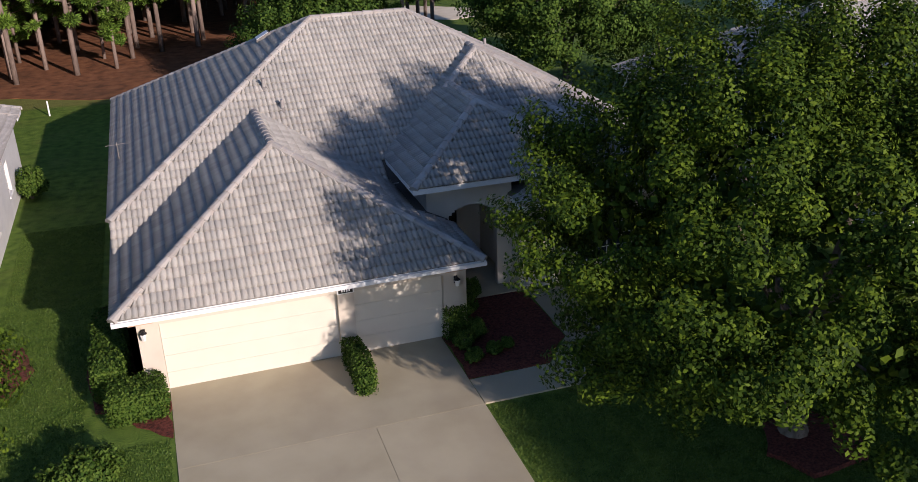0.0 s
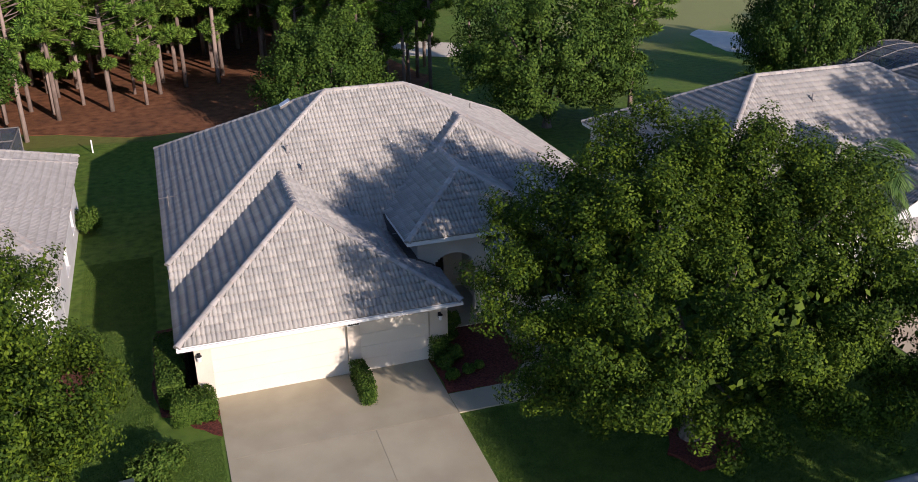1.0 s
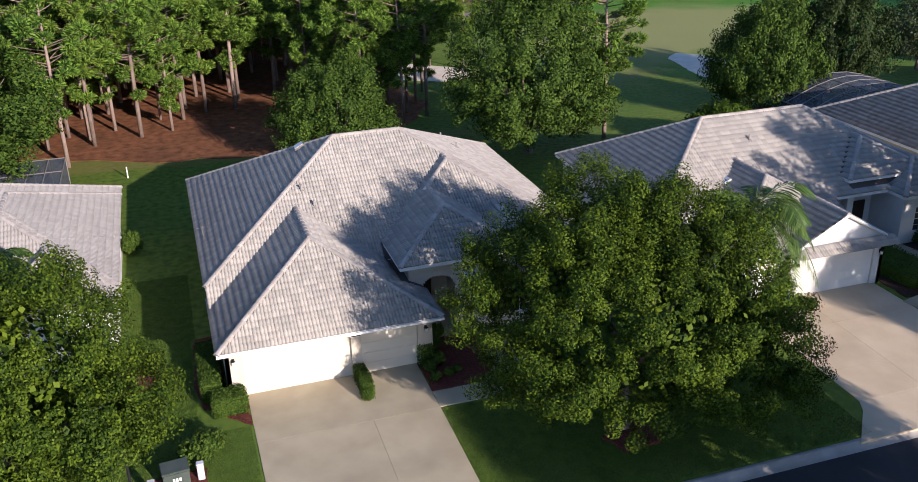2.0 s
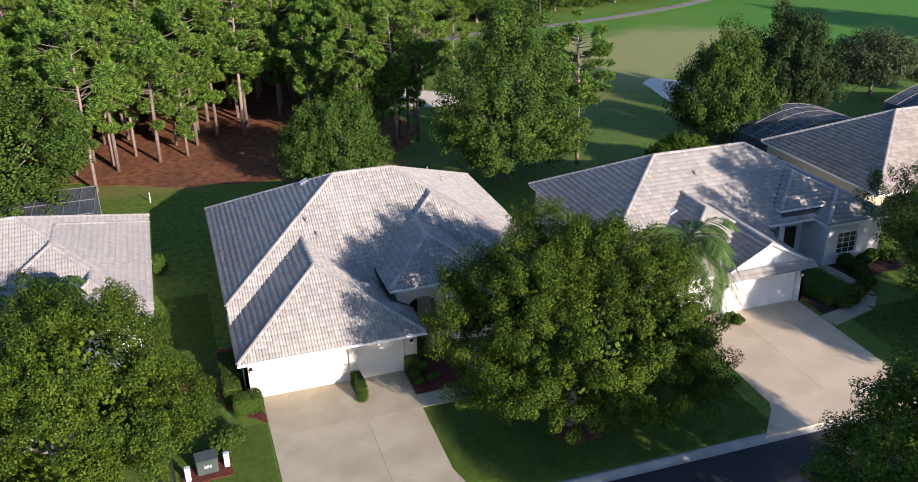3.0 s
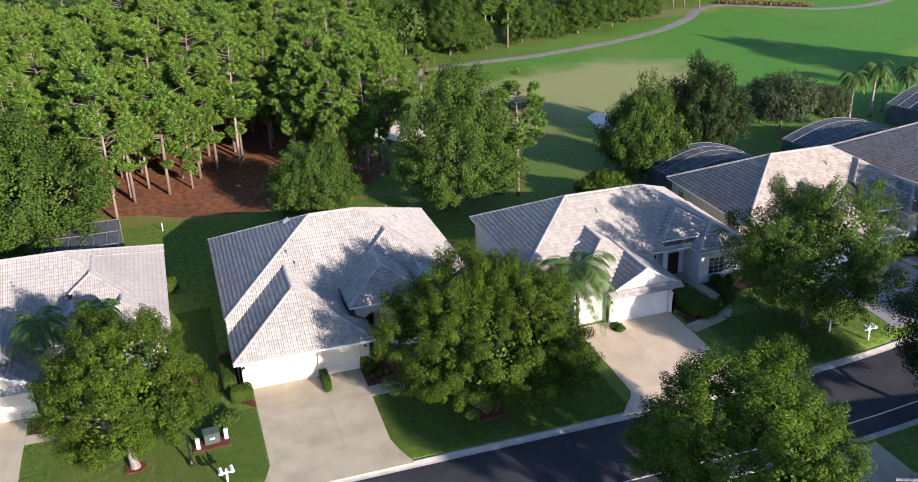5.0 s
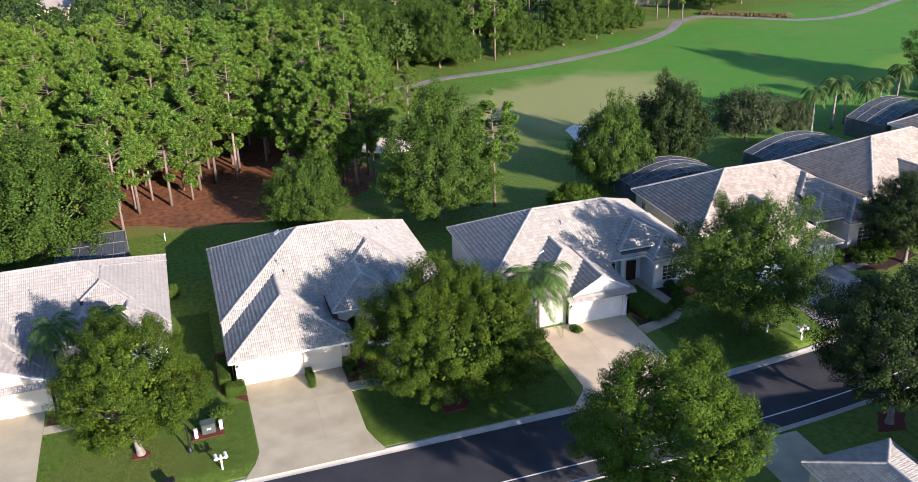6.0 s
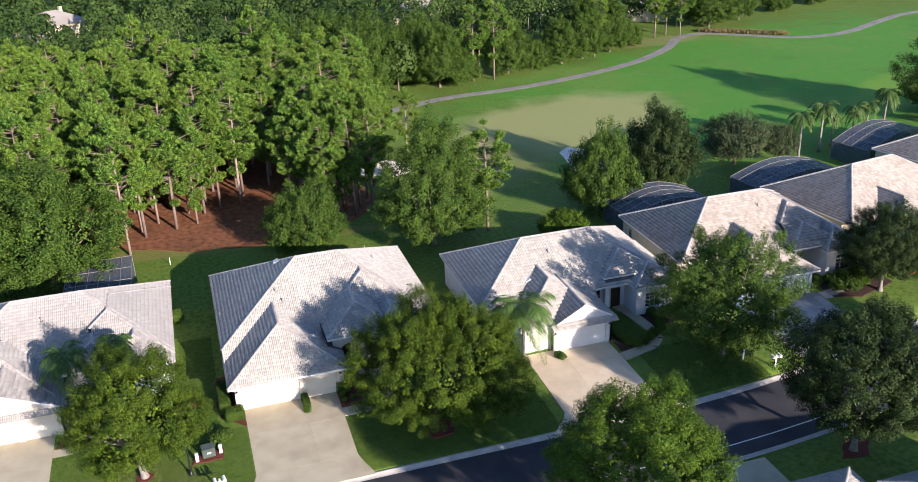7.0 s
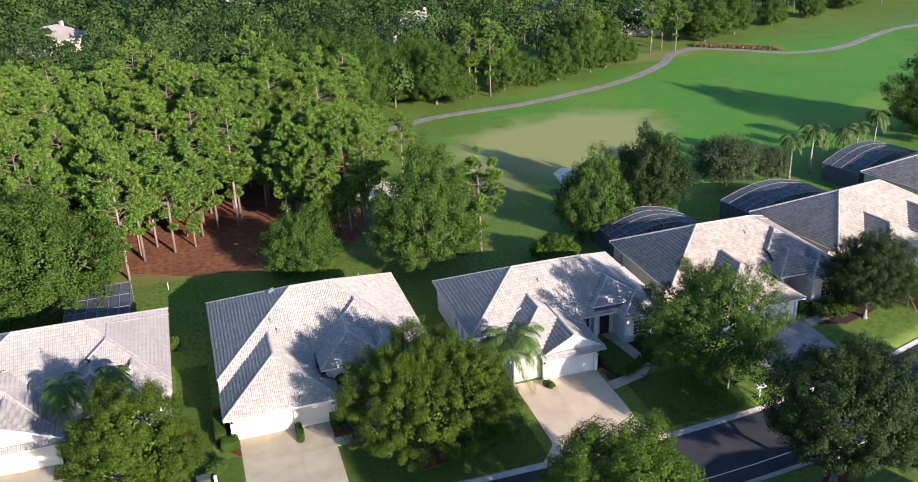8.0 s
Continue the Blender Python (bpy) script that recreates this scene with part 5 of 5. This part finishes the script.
WOOD = [(-60, 48), (-30, 44), (-14, 42.6), (-3, 42.0), (-0.5, 44), (1.5, 49), (8, 50), (11, 45), (13.5, 40.5), (18.5, 40.5), (20, 46), (19, 56), (20, 68), (25, 78), (28, 92), (-60, 112)]
rw = random.Random(5)
spots = []
tries = 0
while len(spots) < 330 and tries < 20000:
    tries += 1
    x, y = rw.uniform(-60, 40), rw.uniform(41, 110)
    near = 2.0 if y < 56 else 2.7
    if inside(x, y, WOOD) and all((x - a) ** 2 + (y - b) ** 2 > near * near for a, b in spots):
        spots.append((x, y))
for i, (x, y) in enumerate(spots):
    s = rw.uniform(0.78, 1.12) * (0.95 if y < 50 else 1.02)
    if i < len(pines):
        settle(pines[i], x, y, 0, rw.uniform(0, 360))
    else:
        place(rw.choice(pines), x, y, 0, rw.uniform(0, 360), min(1.15, s * rw.uniform(0.95, 1.2)), s)
for x, y, s in ((-9.6, 37.6, 1.0), (18.0, 39.5, 0.85), (20.6, 41.0, 0.92), (16.4, 41.6, 0.8), (20.8, 45.5, 0.95), (22.6, 49.5, 0.9), (13.2, 43.0, 0.85), (-11.5, 43.0, 0.9), (29.5, 57.0, 0.7), (26.5, 60.0, 0.75), (14.6, 39.9, 0.8), (17.2, 43.6, 0.95), (19.2, 42.6, 0.9), (15.0, 45.8, 0.95), (12.2, 47.2, 0.9), (18.6, 47.6, 1.0)):
    place(pines[2], x, y, 0, rw.uniform(0, 360), s, s)
place(pines[0], 32.2, 28.8, 0, 30, 1.05, 0.92)


# far woods: one mass of many small crowns on trunks
def far_woods():
    rng = np.random.default_rng(77)
    rr = random.Random(77)
    V, Q, base = [], [], 0
    TV, TQ, tb = [], [], 0
    green = [(20, 60), (40, 99), (69, 109), (106, 126), (147, 140), (200, 150), (420, 170), (420, -60), (110, 40), (60, 30), (20, 40)]
    count = 0
    spots = []
    for _ in range(14000):
        x, y = rr.uniform(-190, 400), rr.uniform(90, 420)
        if inside(x, y, green) or inside(x, y, WOOD) or (x < 30 and y < 96):
            continue
        gap = 4.4 + (y - 90) * 0.011
        if all(abs(x - a) > gap or abs(y - b) > gap for a, b in spots):
            spots.append((x, y))
        if len(spots) >= 1700:
            break
    for x, y in spots:
        r = rr.choice((rr.uniform(3.2, 4.6), rr.uniform(4.4, 6.8)))
        v = r * rr.uniform(0.75, 1.15)
        zc = v + rr.uniform(0.0, 1.6)
        n, size = (560, 0.65) if y < 170 else (300, 1.0) if y < 250 else (150, 1.5)
        lob = rng.normal(size=(12, 3))
        lob /= np.linalg.norm(lob, axis=1, keepdims=True)
        lob[:, 2] = np.abs(lob[:, 2]) * 1.1 - 0.25
        li = rng.integers(0, 12, n)
        d = rng.normal(size=(n, 3))
        d /= np.linalg.norm(d, axis=1, keepdims=True)
        d += lob[li] * 0.8 + np.array([0, 0, 0.15])
        d /= np.linalg.norm(d, axis=1, keepdims=True)
        P = (lob[li] * 0.58 * rng.uniform(0.9, 1.1, (12, 1))[li] + d * rng.uniform(0.36, 0.46, (n, 1))) * np.array([r, r, v]) + np.array([x, y, zc])
        vv, qq = leaf_quads(P, d, size, size * 0.7, rng, spread=0.26, facing=True)
        V.append(vv)
        Q.append(qq + base)
        base += len(vv)
        h = zc
        ring = np.array([(math.cos(a) * 0.22, math.sin(a) * 0.22, 0) for a in (0, 2.1, 4.2)])
        TV.append(np.concatenate([ring + (x, y, -0.1), ring * 0.6 + (x, y, h)]))
        TQ.append(np.array([(0, 1, 4, 3), (1, 2, 5, 4), (2, 0, 3, 5)]) + tb)
        tb += 6
    ob = thing("far_woods", "dense dark green broadleaf woods in the distance", "woods", kind="stuff")
    link("crowns", mesh_arrays("crowns", np.concatenate(V), np.concatenate(Q)), LEAF_FAR, ob, "", "stuff")
    link("trunks", mesh_arrays("trunks", np.concatenate(TV), np.concatenate(TQ)), BARK, ob, "", "stuff")


LEAF_FAR = mat("woodland_leaves", [(0.022, 0.046, 0.014), (0.042, 0.080, 0.020), (0.075, 0.122, 0.030)], scale=0.07, detail=6, island=0.14, rough=0.7, spec=0.05, translucent=0.15)
far_woods()
far_rng = random.Random(9)
for x, y, s, t in ((63, 104, 0.85, 0), (69, 106, 0.8, 0), (76, 107, 0.75, 0), (82, 110, 0.8, 0), (90, 113, 0.85, 0), (96, 117, 0.75, 0), (52, 101, 0.9, 0), (47, 99, 0.8, 0), (124, 128, 0.95, 0), (150, 138, 0.9, 0),
                   (135, 132, 0.8, 0), (165, 142, 0.9, 0), (182, 150, 1.0, 0), (120, 48, 1.0, 0)):
    place(far_rng.choice((tree_j, tree_k)), x, y, 0, far_rng.uniform(0, 360), s * far_rng.uniform(0.85, 1.15), s * far_rng.uniform(0.8, 1.05), "dark green tree along the cart path")
for x, y, s in ((27, 97, 1.3), (31.5, 101, 1.45), (36, 104, 1.25), (24, 106, 1.5), (41, 105, 1.3), (34, 111, 1.5), (46, 109, 1.3), (18, 112, 1.5), (29, 118, 1.6)):
    place(tree_j, x, y, 0, far_rng.uniform(0, 360), s, s * far_rng.uniform(1.0, 1.25), "broad dark green tree behind the pines")
for x, y, s in ((54.5, 101, 1.05), (56.5, 103, 0.95), (58.5, 100, 1.1), (85, 110, 0.95), (106, 122, 0.9), (110, 124, 1.0), (112, 121, 0.85)):
    place(pines[0], x, y, 0, far_rng.uniform(0, 360), s, s)


def far_house(x, y, rz, label):
    ob = thing("house", label, "house", (x, y, 0), rz, "distant houses")
    b = block(-8, 8, -6, 6, 4.0, 0.5)
    bm = bmesh.new()
    for f in faces_of(b)[0]:
        bm.faces.new([bm.verts.new(q) for q in f])
    part("roof", bm, TILE_D, ob)
    part("wall", boxes((-7.5, 7.5, -5.5, 5.5, 0, 4.0)), STUCCO_OLIVE, ob)
    for k in range(4):
        w = part("window", boxes((-6.3 + k * 3.6, -4.9 + k * 3.6, -5.54, -5.49, 1.0, 2.6)), GLASS, ob)
    part("chimney", boxes((3.0, 3.8, -0.4, 0.4, 5.0, 7.6), bevel=0.03), STUCCO_OLIVE, ob)


for x, y, rz in ((-62, 128, 10), (-30, 190, 40), (60, 165, 5), (100, 162, -10), (117, 147, 60), (-95, 150, 30), (20, 230, 0), (150, 175, 5), (190, 170, 0)):
    far_house(x, y, rz, "pale distant house among trees")


# palms
def palm(name, label, h, reach, fronds, seed, at, trunk=0.16, droop=1.0, group="palms"):
    rr = random.Random(seed)
    rng = np.random.default_rng(seed)
    ob = thing(name, label, "palm tree", at, group=group)
    bm = bmesh.new()
    bx, by = rr.uniform(-0.4, 0.4), rr.uniform(-0.4, 0.4)
    tube(bm, [(bx * t * t, by * t * t, h * t - 0.1 * (t == 0)) for t in (0, 0.1, 0.3, 0.5, 0.7, 0.85, 1)], [trunk * 1.5, trunk * 1.1, trunk, trunk * 0.95, trunk * 0.9, trunk * 0.95, trunk * 0.6], 9)
    part("trunk", bm, PALE_BARK, ob, smooth=True)
    for k in range(fronds):
        a = k * 2.39996 + rr.uniform(-0.2, 0.2)
        lift = 1.15 - 1.5 * (k / fronds) + rr.uniform(-0.15, 0.15)
        L = reach * rr.uniform(0.85, 1.1)
        pts = []
        for i in range(9):
            t = i / 8
            pts.append(Vector((bx + math.cos(a) * L * (t * (0.95 - 0.18 * t)), by + math.sin(a) * L * (t * (0.95 - 0.18 * t)), h + L * (lift * t * 0.75 - droop * 0.85 * t * t))))
        bm = tube(bmesh.new(), pts, [0.03 - 0.0028 * i for i in range(9)], 4)
        vs, qs = [], []
        for i in range(46):
            t = 0.14 + 0.86 * i / 45
            f = t * 8
            j = min(7, int(f))
            p = pts[j].lerp(pts[j + 1], f - j)
            d = (pts[j + 1] - pts[j]).normalized()
            s = d.cross(Vector((0, 0, 1))).normalized()
            ll = L * 0.32 * math.sin(math.pi * (0.15 + 0.8 * t)) * rr.uniform(0.85, 1.1)
            for sg in (-1, 1):
                tip = p + s * sg * ll * 0.8 + d * ll * 0.55 + Vector((0, 0, -ll * 0.42 + rr.uniform(-0.1, 0.1) * ll))
                mid = p.lerp(tip, 0.5) + Vector((0, 0, 0.06 * ll))
                b0 = [bm.verts.new(q) for q in (p - d * 0.02, mid - d * 0.045, tip, mid + d * 0.045)]
                bm.faces.new(b0)
        part("frond", bm, FROND, ob)
    return ob


palm("palm_tree", "feathery palm in front of garage", 6.3, 4.0, 26, 3, (24.9, -1.9, 0), 0.13, 0.95)
palm("palm_tree", "feathery palm beside neighbouring porch", 6.3, 2.9, 18, 4, (-13.4, 4.0, 0), 0.13, 1.0)
palm("palm_tree", "slender palm against pale roof", 6.4, 2.4, 16, 6, (-9.9, 4.0, 0), 0.1, 0.9)
fp = palm("palm_tree", "tall slim palm beside fairway", 6.2, 2.6, 15, 5, (83.1, 37.6, 0), 0.16, 1.2, "fairway palms")
for x, y, s in ((87.2, 38.4, 1.12), (93.2, 39.0, 0.95), (97.0, 40.5, 0.9), (102.4, 43.0, 1.05), (90.5, 40.0, 0.8)):
    place(fp, x, y, 0, x * 37 % 360, s)


# hedges and shrubs
def hedge(x0, x1, y0, y1, h, seed, label, density=420, rz=0.0, at=None, leaf=0.085):
    """Clipped hedge: a leafy box of many small blades over a twiggy core."""
    rng = np.random.default_rng(seed)
    at = at or ((x0 + x1) / 2, (y0 + y1) / 2)
    w, d = (x1 - x0) / 2, (y1 - y0) / 2
    ob = thing("hedge", label, "hedge", (at[0], at[1], 0), rz, "clipped hedges")
    part("core", boxes((-w + 0.1, w - 0.1, -d + 0.1, d - 0.1, -0.1, h - 0.1), bevel=0.08), LEAF_D, ob)
    area = 4 * w * d + 4 * (w + d) * h
    n = int(area * density)
    P = rng.uniform(-1, 1, (n, 3))
    f = rng.choice(3, n, p=np.array([2 * d * h, 2 * w * h, 2 * w * d]) / (2 * d * h + 2 * w * h + 2 * w * d))
    P[np.arange(n), f] = np.where((f == 2) | (P[np.arange(n), f] > 0), 1, -1)
    e = 9.0
    k = (np.abs(P) ** e).sum(1, keepdims=True) ** (1 / e)
    N = np.sign(P) * np.abs(P) ** 3
    N /= np.linalg.norm(N, axis=1, keepdims=True)
    P = P / np.maximum(k, 1) * np.array([w, d, h / 2]) + np.array([0, 0, h / 2])
    P += rng.normal(size=P.shape) * 0.035
    P += (np.sin(P[:, :1] * 5 + seed) * np.cos(P[:, 1:2] * 4) * 0.05) * N
    v, q = leaf_quads(P, N, leaf, leaf * 0.6, rng, spread=0.45, facing=True)
    link("foliage", mesh_arrays("foliage", v, q), HEDGE, ob)
    return ob


def shrub(x, y, r, h, seed, label, material=HEDGE, leaf=0.09, n=26, group="shrubs"):
    rng = np.random.default_rng(seed)
    ob = thing("bush", label, "bush", (x, y, 0), group=group)
    verts, quads, lc = crown_arrays(r, h * 0.55, h * 0.52, 14, 9, n, leaf, leaf * 0.6, seed, tuft=r * 0.17, flat=0.1)
    link("foliage", mesh_arrays("foliage", verts, quads), material, ob)
    bm = bmesh.new()
    for k in range(4):
        c = lc[k * 3 % len(lc)]
        tube(bm, [(0, 0, -0.1), (c[0] * 0.5, c[1] * 0.5, c[2] * 0.6), tuple(c)], [0.035, 0.025, 0.01], 5)
    part("stem", bm, BARK, ob)
    return ob


hedge(4.88, 5.38, -2.5, -0.4, 0.8, 1, "narrow clipped green hedge between garage doors", 620)
hedge(-1.95, -1.05, -0.4, 3.9, 1.05, 2, "clipped green hedge along garage corner", 480)
hedge(-1.6, -0.1, -1.6, -0.45, 0.9, 3, "clipped green hedge beside driveway", 480)
hedge(8.0, 8.7, -0.6, -0.27, 1.1, 4, "dark clipped shrub against wall", 420)
hedge(34.8, 37.5, -2.0, 3.2, 0.75, 5, "dark clipped hedge block inside path curve", 260, 8)
shrub(-4.95, 18.4, 0.75, 1.35, 21, "round clipped yellow-green bush", HEDGE, 0.1, 40)
for i, (x, y, r, h) in enumerate(((8.4, -1.0, 0.32, 0.55), (8.9, -0.5, 0.34, 0.6), (8.4, -1.8, 0.27, 0.42), (9.1, -1.6, 0.24, 0.38), (9.6, -1.4, 0.2, 0.32), (9.1, 0.9, 0.4, 0.8), (9.6, 1.9, 0.36, 0.75))):
    shrub(x, y, r, h, 30 + i, "small leafy green shrub in mulch bed", HEDGE, 0.055, 50)
shrub(23.2, -3.3, 1.5, 2.5, 96, "tall dark shrub beside driveway", LEAF_D, 0.12, 60)
shrub(24.5, -4.2, 0.6, 0.9, 97, "small bright green shrub beside driveway", HEDGE, 0.1, 30)
for i, (x, y) in enumerate(((28.4, -1.5), (28.6, -2.0), (36.0, -2.4), (36.8, -2.1), (37.6, -1.7), (38.4, -1.2), (39.4, -0.6), (39.9, 0.5), (40.4, 1.6), (41.4, 2.2), (42.4, 2.6), (40.2, 2.6), (43.4, 2.2))):
    shrub(x, y, 0.55 if i > 1 else 0.38, 0.8 if i > 1 else 0.55, 50 + i, "dark green low shrub in planting bed", LEAF_D if i > 1 else HEDGE, 0.13, 16)
for i, (x, y, r, h) in enumerate(((60.5, 0.5, 0.9, 1.2), (62.0, 0.0, 1.0, 1.3), (63.5, 0.6, 1.0, 1.4), (62.5, 2.2, 0.9, 1.3), (64.5, 2.4, 0.9, 1.6), (66.0, 1.8, 1.0, 1.7), (66.6, 3.4, 1.0, 1.8), (61.0, 2.2, 0.8, 1.0),
                                  (68.0, 3.0, 0.9, 1.3), (58.9, 2.6, 0.8, 1.1))):
    shrub(x, y, r, h, 70 + i, "mixed green garden shrub beside porch", (HEDGE, LEAF_D, LEAF_Y)[i % 3], 0.16, 16)
for i, (x, y, r, h) in enumerate(((-2.5, -4.3, 0.75, 0.85), (-1.9, -3.7, 0.7, 0.8), (-12.6, 2.0, 0.9, 1.5), (-11.6, 2.6, 0.9, 1.6))):
    shrub(x, y, r, h, 90 + i, "rounded green shrub on lawn", HEDGE, 0.11, 26)


def tufts(name, label, areas, n, seed, size=0.10):
    """Blades standing out of the lawn where the camera passes nearest."""
    rng = np.random.default_rng(seed)
    P = []
    a = np.array([(q[1] - q[0]) * (q[3] - q[2]) for q in areas])
    for q, m in zip(areas, (n * a / a.sum()).astype(int)):
        P.append(np.stack([rng.uniform(q[0], q[1], m), rng.uniform(q[2], q[3], m)], 1))
    P = np.concatenate(P)
    z = np.interp(P[:, 1] + 11.9, [0.1, 9.0], [-0.30, 0.0])
    P = np.column_stack([P, z + 0.02])
    N = np.tile(np.array([0, 0, 1.0]), (len(P), 1))
    v, q = leaf_quads(P, N, size, size * 0.4, rng, spread=0.38)
    tagged(link(name, mesh_arrays(name, v, q), BLADE), label, "grass", kind="stuff")


tufts("grass", "short coarse lawn grass blades", [(-7.0, -2.2, -11.6, 6.0), (-2.2, -0.1, -11.6, -2.6), (8.0, 24.5, -11.6, -4.1), (12.9, 22.7, -4.1, 1.4), (-5.0, -1.9, 6.0, 14.0)], 190000, 8, 0.065)
tufts("grass", "short lawn grass blades further along", [(-15.1, -7.0, -11.6, -1.7), (35.5, 45.0, -11.0, -3.0)], 36000, 9, 0.12)

rg = np.random.default_rng(31)
t = rg.uniform(0, 1, 5200)
rp = np.stack([119.0 + 15.0 * t + rg.normal(size=5200) * 0.5, 121.8 - 11.5 * t + rg.normal(size=5200) * 0.5 + 1.6, rg.uniform(0.05, 0.6, 5200)], 1)
rv, rq = leaf_quads(rp, np.tile(np.array([0, 0, 1.0]), (5200, 1)), 0.9, 0.18, rg, spread=0.35)
tagged(link("reeds", mesh_arrays("reeds", rv, rq), mat("dry_reeds", [(0.10, 0.09, 0.03), (0.20, 0.15, 0.07)], scale=0.5, island=0.6, rough=0.8)), "tall straw-coloured grasses beside the cart path", "grass", kind="stuff")

# ---- small street things ----
lamp = thing("street_lamp", "short dark green lamp post on lawn", "lamp post", (-4.75, -7.4, -0.12))
part("base", tube(bmesh.new(), [(0, 0, -0.05), (0, 0, 0.12), (0, 0, 0.3)], [0.2, 0.17, 0.09], 12), DARK, lamp)
part("post", tube(bmesh.new(), [(0, 0, 0.25), (0, 0, 2.9)], [0.065, 0.05], 10), DARK, lamp)
part("lantern", tube(bmesh.new(), [(0, 0, 2.9), (0, 0, 2.98), (0, 0, 3.3), (0, 0, 3.42)], [0.07, 0.12, 0.17, 0.02], 10), DARK, lamp)
ubox = thing("utility_box", "green steel utility cabinet on lawn", "utility box", (-3.3, -5.4, -0.1), 6)
part("body", boxes((-0.5, 0.5, -0.4, 0.4, 0.0, 0.78), bevel=0.03), GREEN_BOX, ubox)
part("lid", boxes((-0.53, 0.53, -0.43, 0.43, 0.78, 0.86), bevel=0.02), GREEN_BOX, ubox)
for k in range(3):
    part("bar", boxes((-0.15 + k * 0.12, -0.07 + k * 0.12, -0.41, -0.395, 0.4, 0.55)), WHITE, ubox, "pale warning label mark")
for x, y in ((-2.35, -5.45), (-4.2, -6.0)):
    pd = thing("pedestal", "pale plastic service pedestal", "pedestal", (x, y, -0.1), group="service pedestals")
    part("body", boxes((-0.13, 0.13, -0.11, 0.11, -0.05, 0.75), bevel=0.03), ALU_W, pd)
    part("cap", boxes((-0.145, 0.145, -0.125, 0.125, 0.75, 0.82), bevel=0.02), ALU_W, pd)


def mailbox(x, y, z, rz):
    ob = thing("mailbox", "white post with white mailboxes by kerb", "mailbox", (x, y, z), rz, "mailboxes")
    part("post", boxes((-0.06, 0.06, -0.06, 0.06, -0.1, 1.25), bevel=0.01), WHITE, ob)
    part("arm", boxes((-0.5, 0.5, -0.05, 0.05, 0.92, 1.02), bevel=0.01), WHITE, ob)
    for k in (-0.34, 0.34):
        bm = tube(bmesh.new(), [(k, -0.27, 1.15), (k, 0.27, 1.15)], [0.13, 0.13], 12)
        b = part("box", bm, WHITE, ob)
        part("flag", boxes((k + 0.13, k + 0.15, -0.05, 0.12, 1.15, 1.26)), DARK, b)


mailbox(-2.7, -10.2, -0.25, 5)
mailbox(46.0, -9.6, -0.25, 0)
post = thing("marker_post", "thin white marker post in lawn", "post", (-5.2, 33.2, 0))
part("stake", tube(bmesh.new(), [(0, 0, -0.1), (0, 0, 0.85), (0, 0, 0.9)], [0.05, 0.05, 0.02], 8), WHITE, post)
sign = thing("sign_post", "small white post on lawn", "sign", (44.0, -7.6, -0.2))
part("stake", boxes((-0.06, 0.06, -0.06, 0.06, -0.1, 1.1), bevel=0.01), WHITE, sign)
bins = thing("rubbish_bin", "black wheeled bin lying by kerb", "bin", (-6.3, -11.2, -0.25), 10)
part("body", boxes((-0.35, 0.35, -0.3, 0.3, 0.05, 0.75), bevel=0.05), DARK, bins)
part("lid", boxes((-0.38, 0.38, -0.33, 0.33, 0.75, 0.82), bevel=0.02), DARK, bins)
for dx in (-0.3, 0.3):
    part("wheel", tube(bmesh.new(), [(dx - 0.04, 0.3, 0.1), (dx + 0.04, 0.3, 0.1)], [0.1, 0.1], 12), DARK, bins)
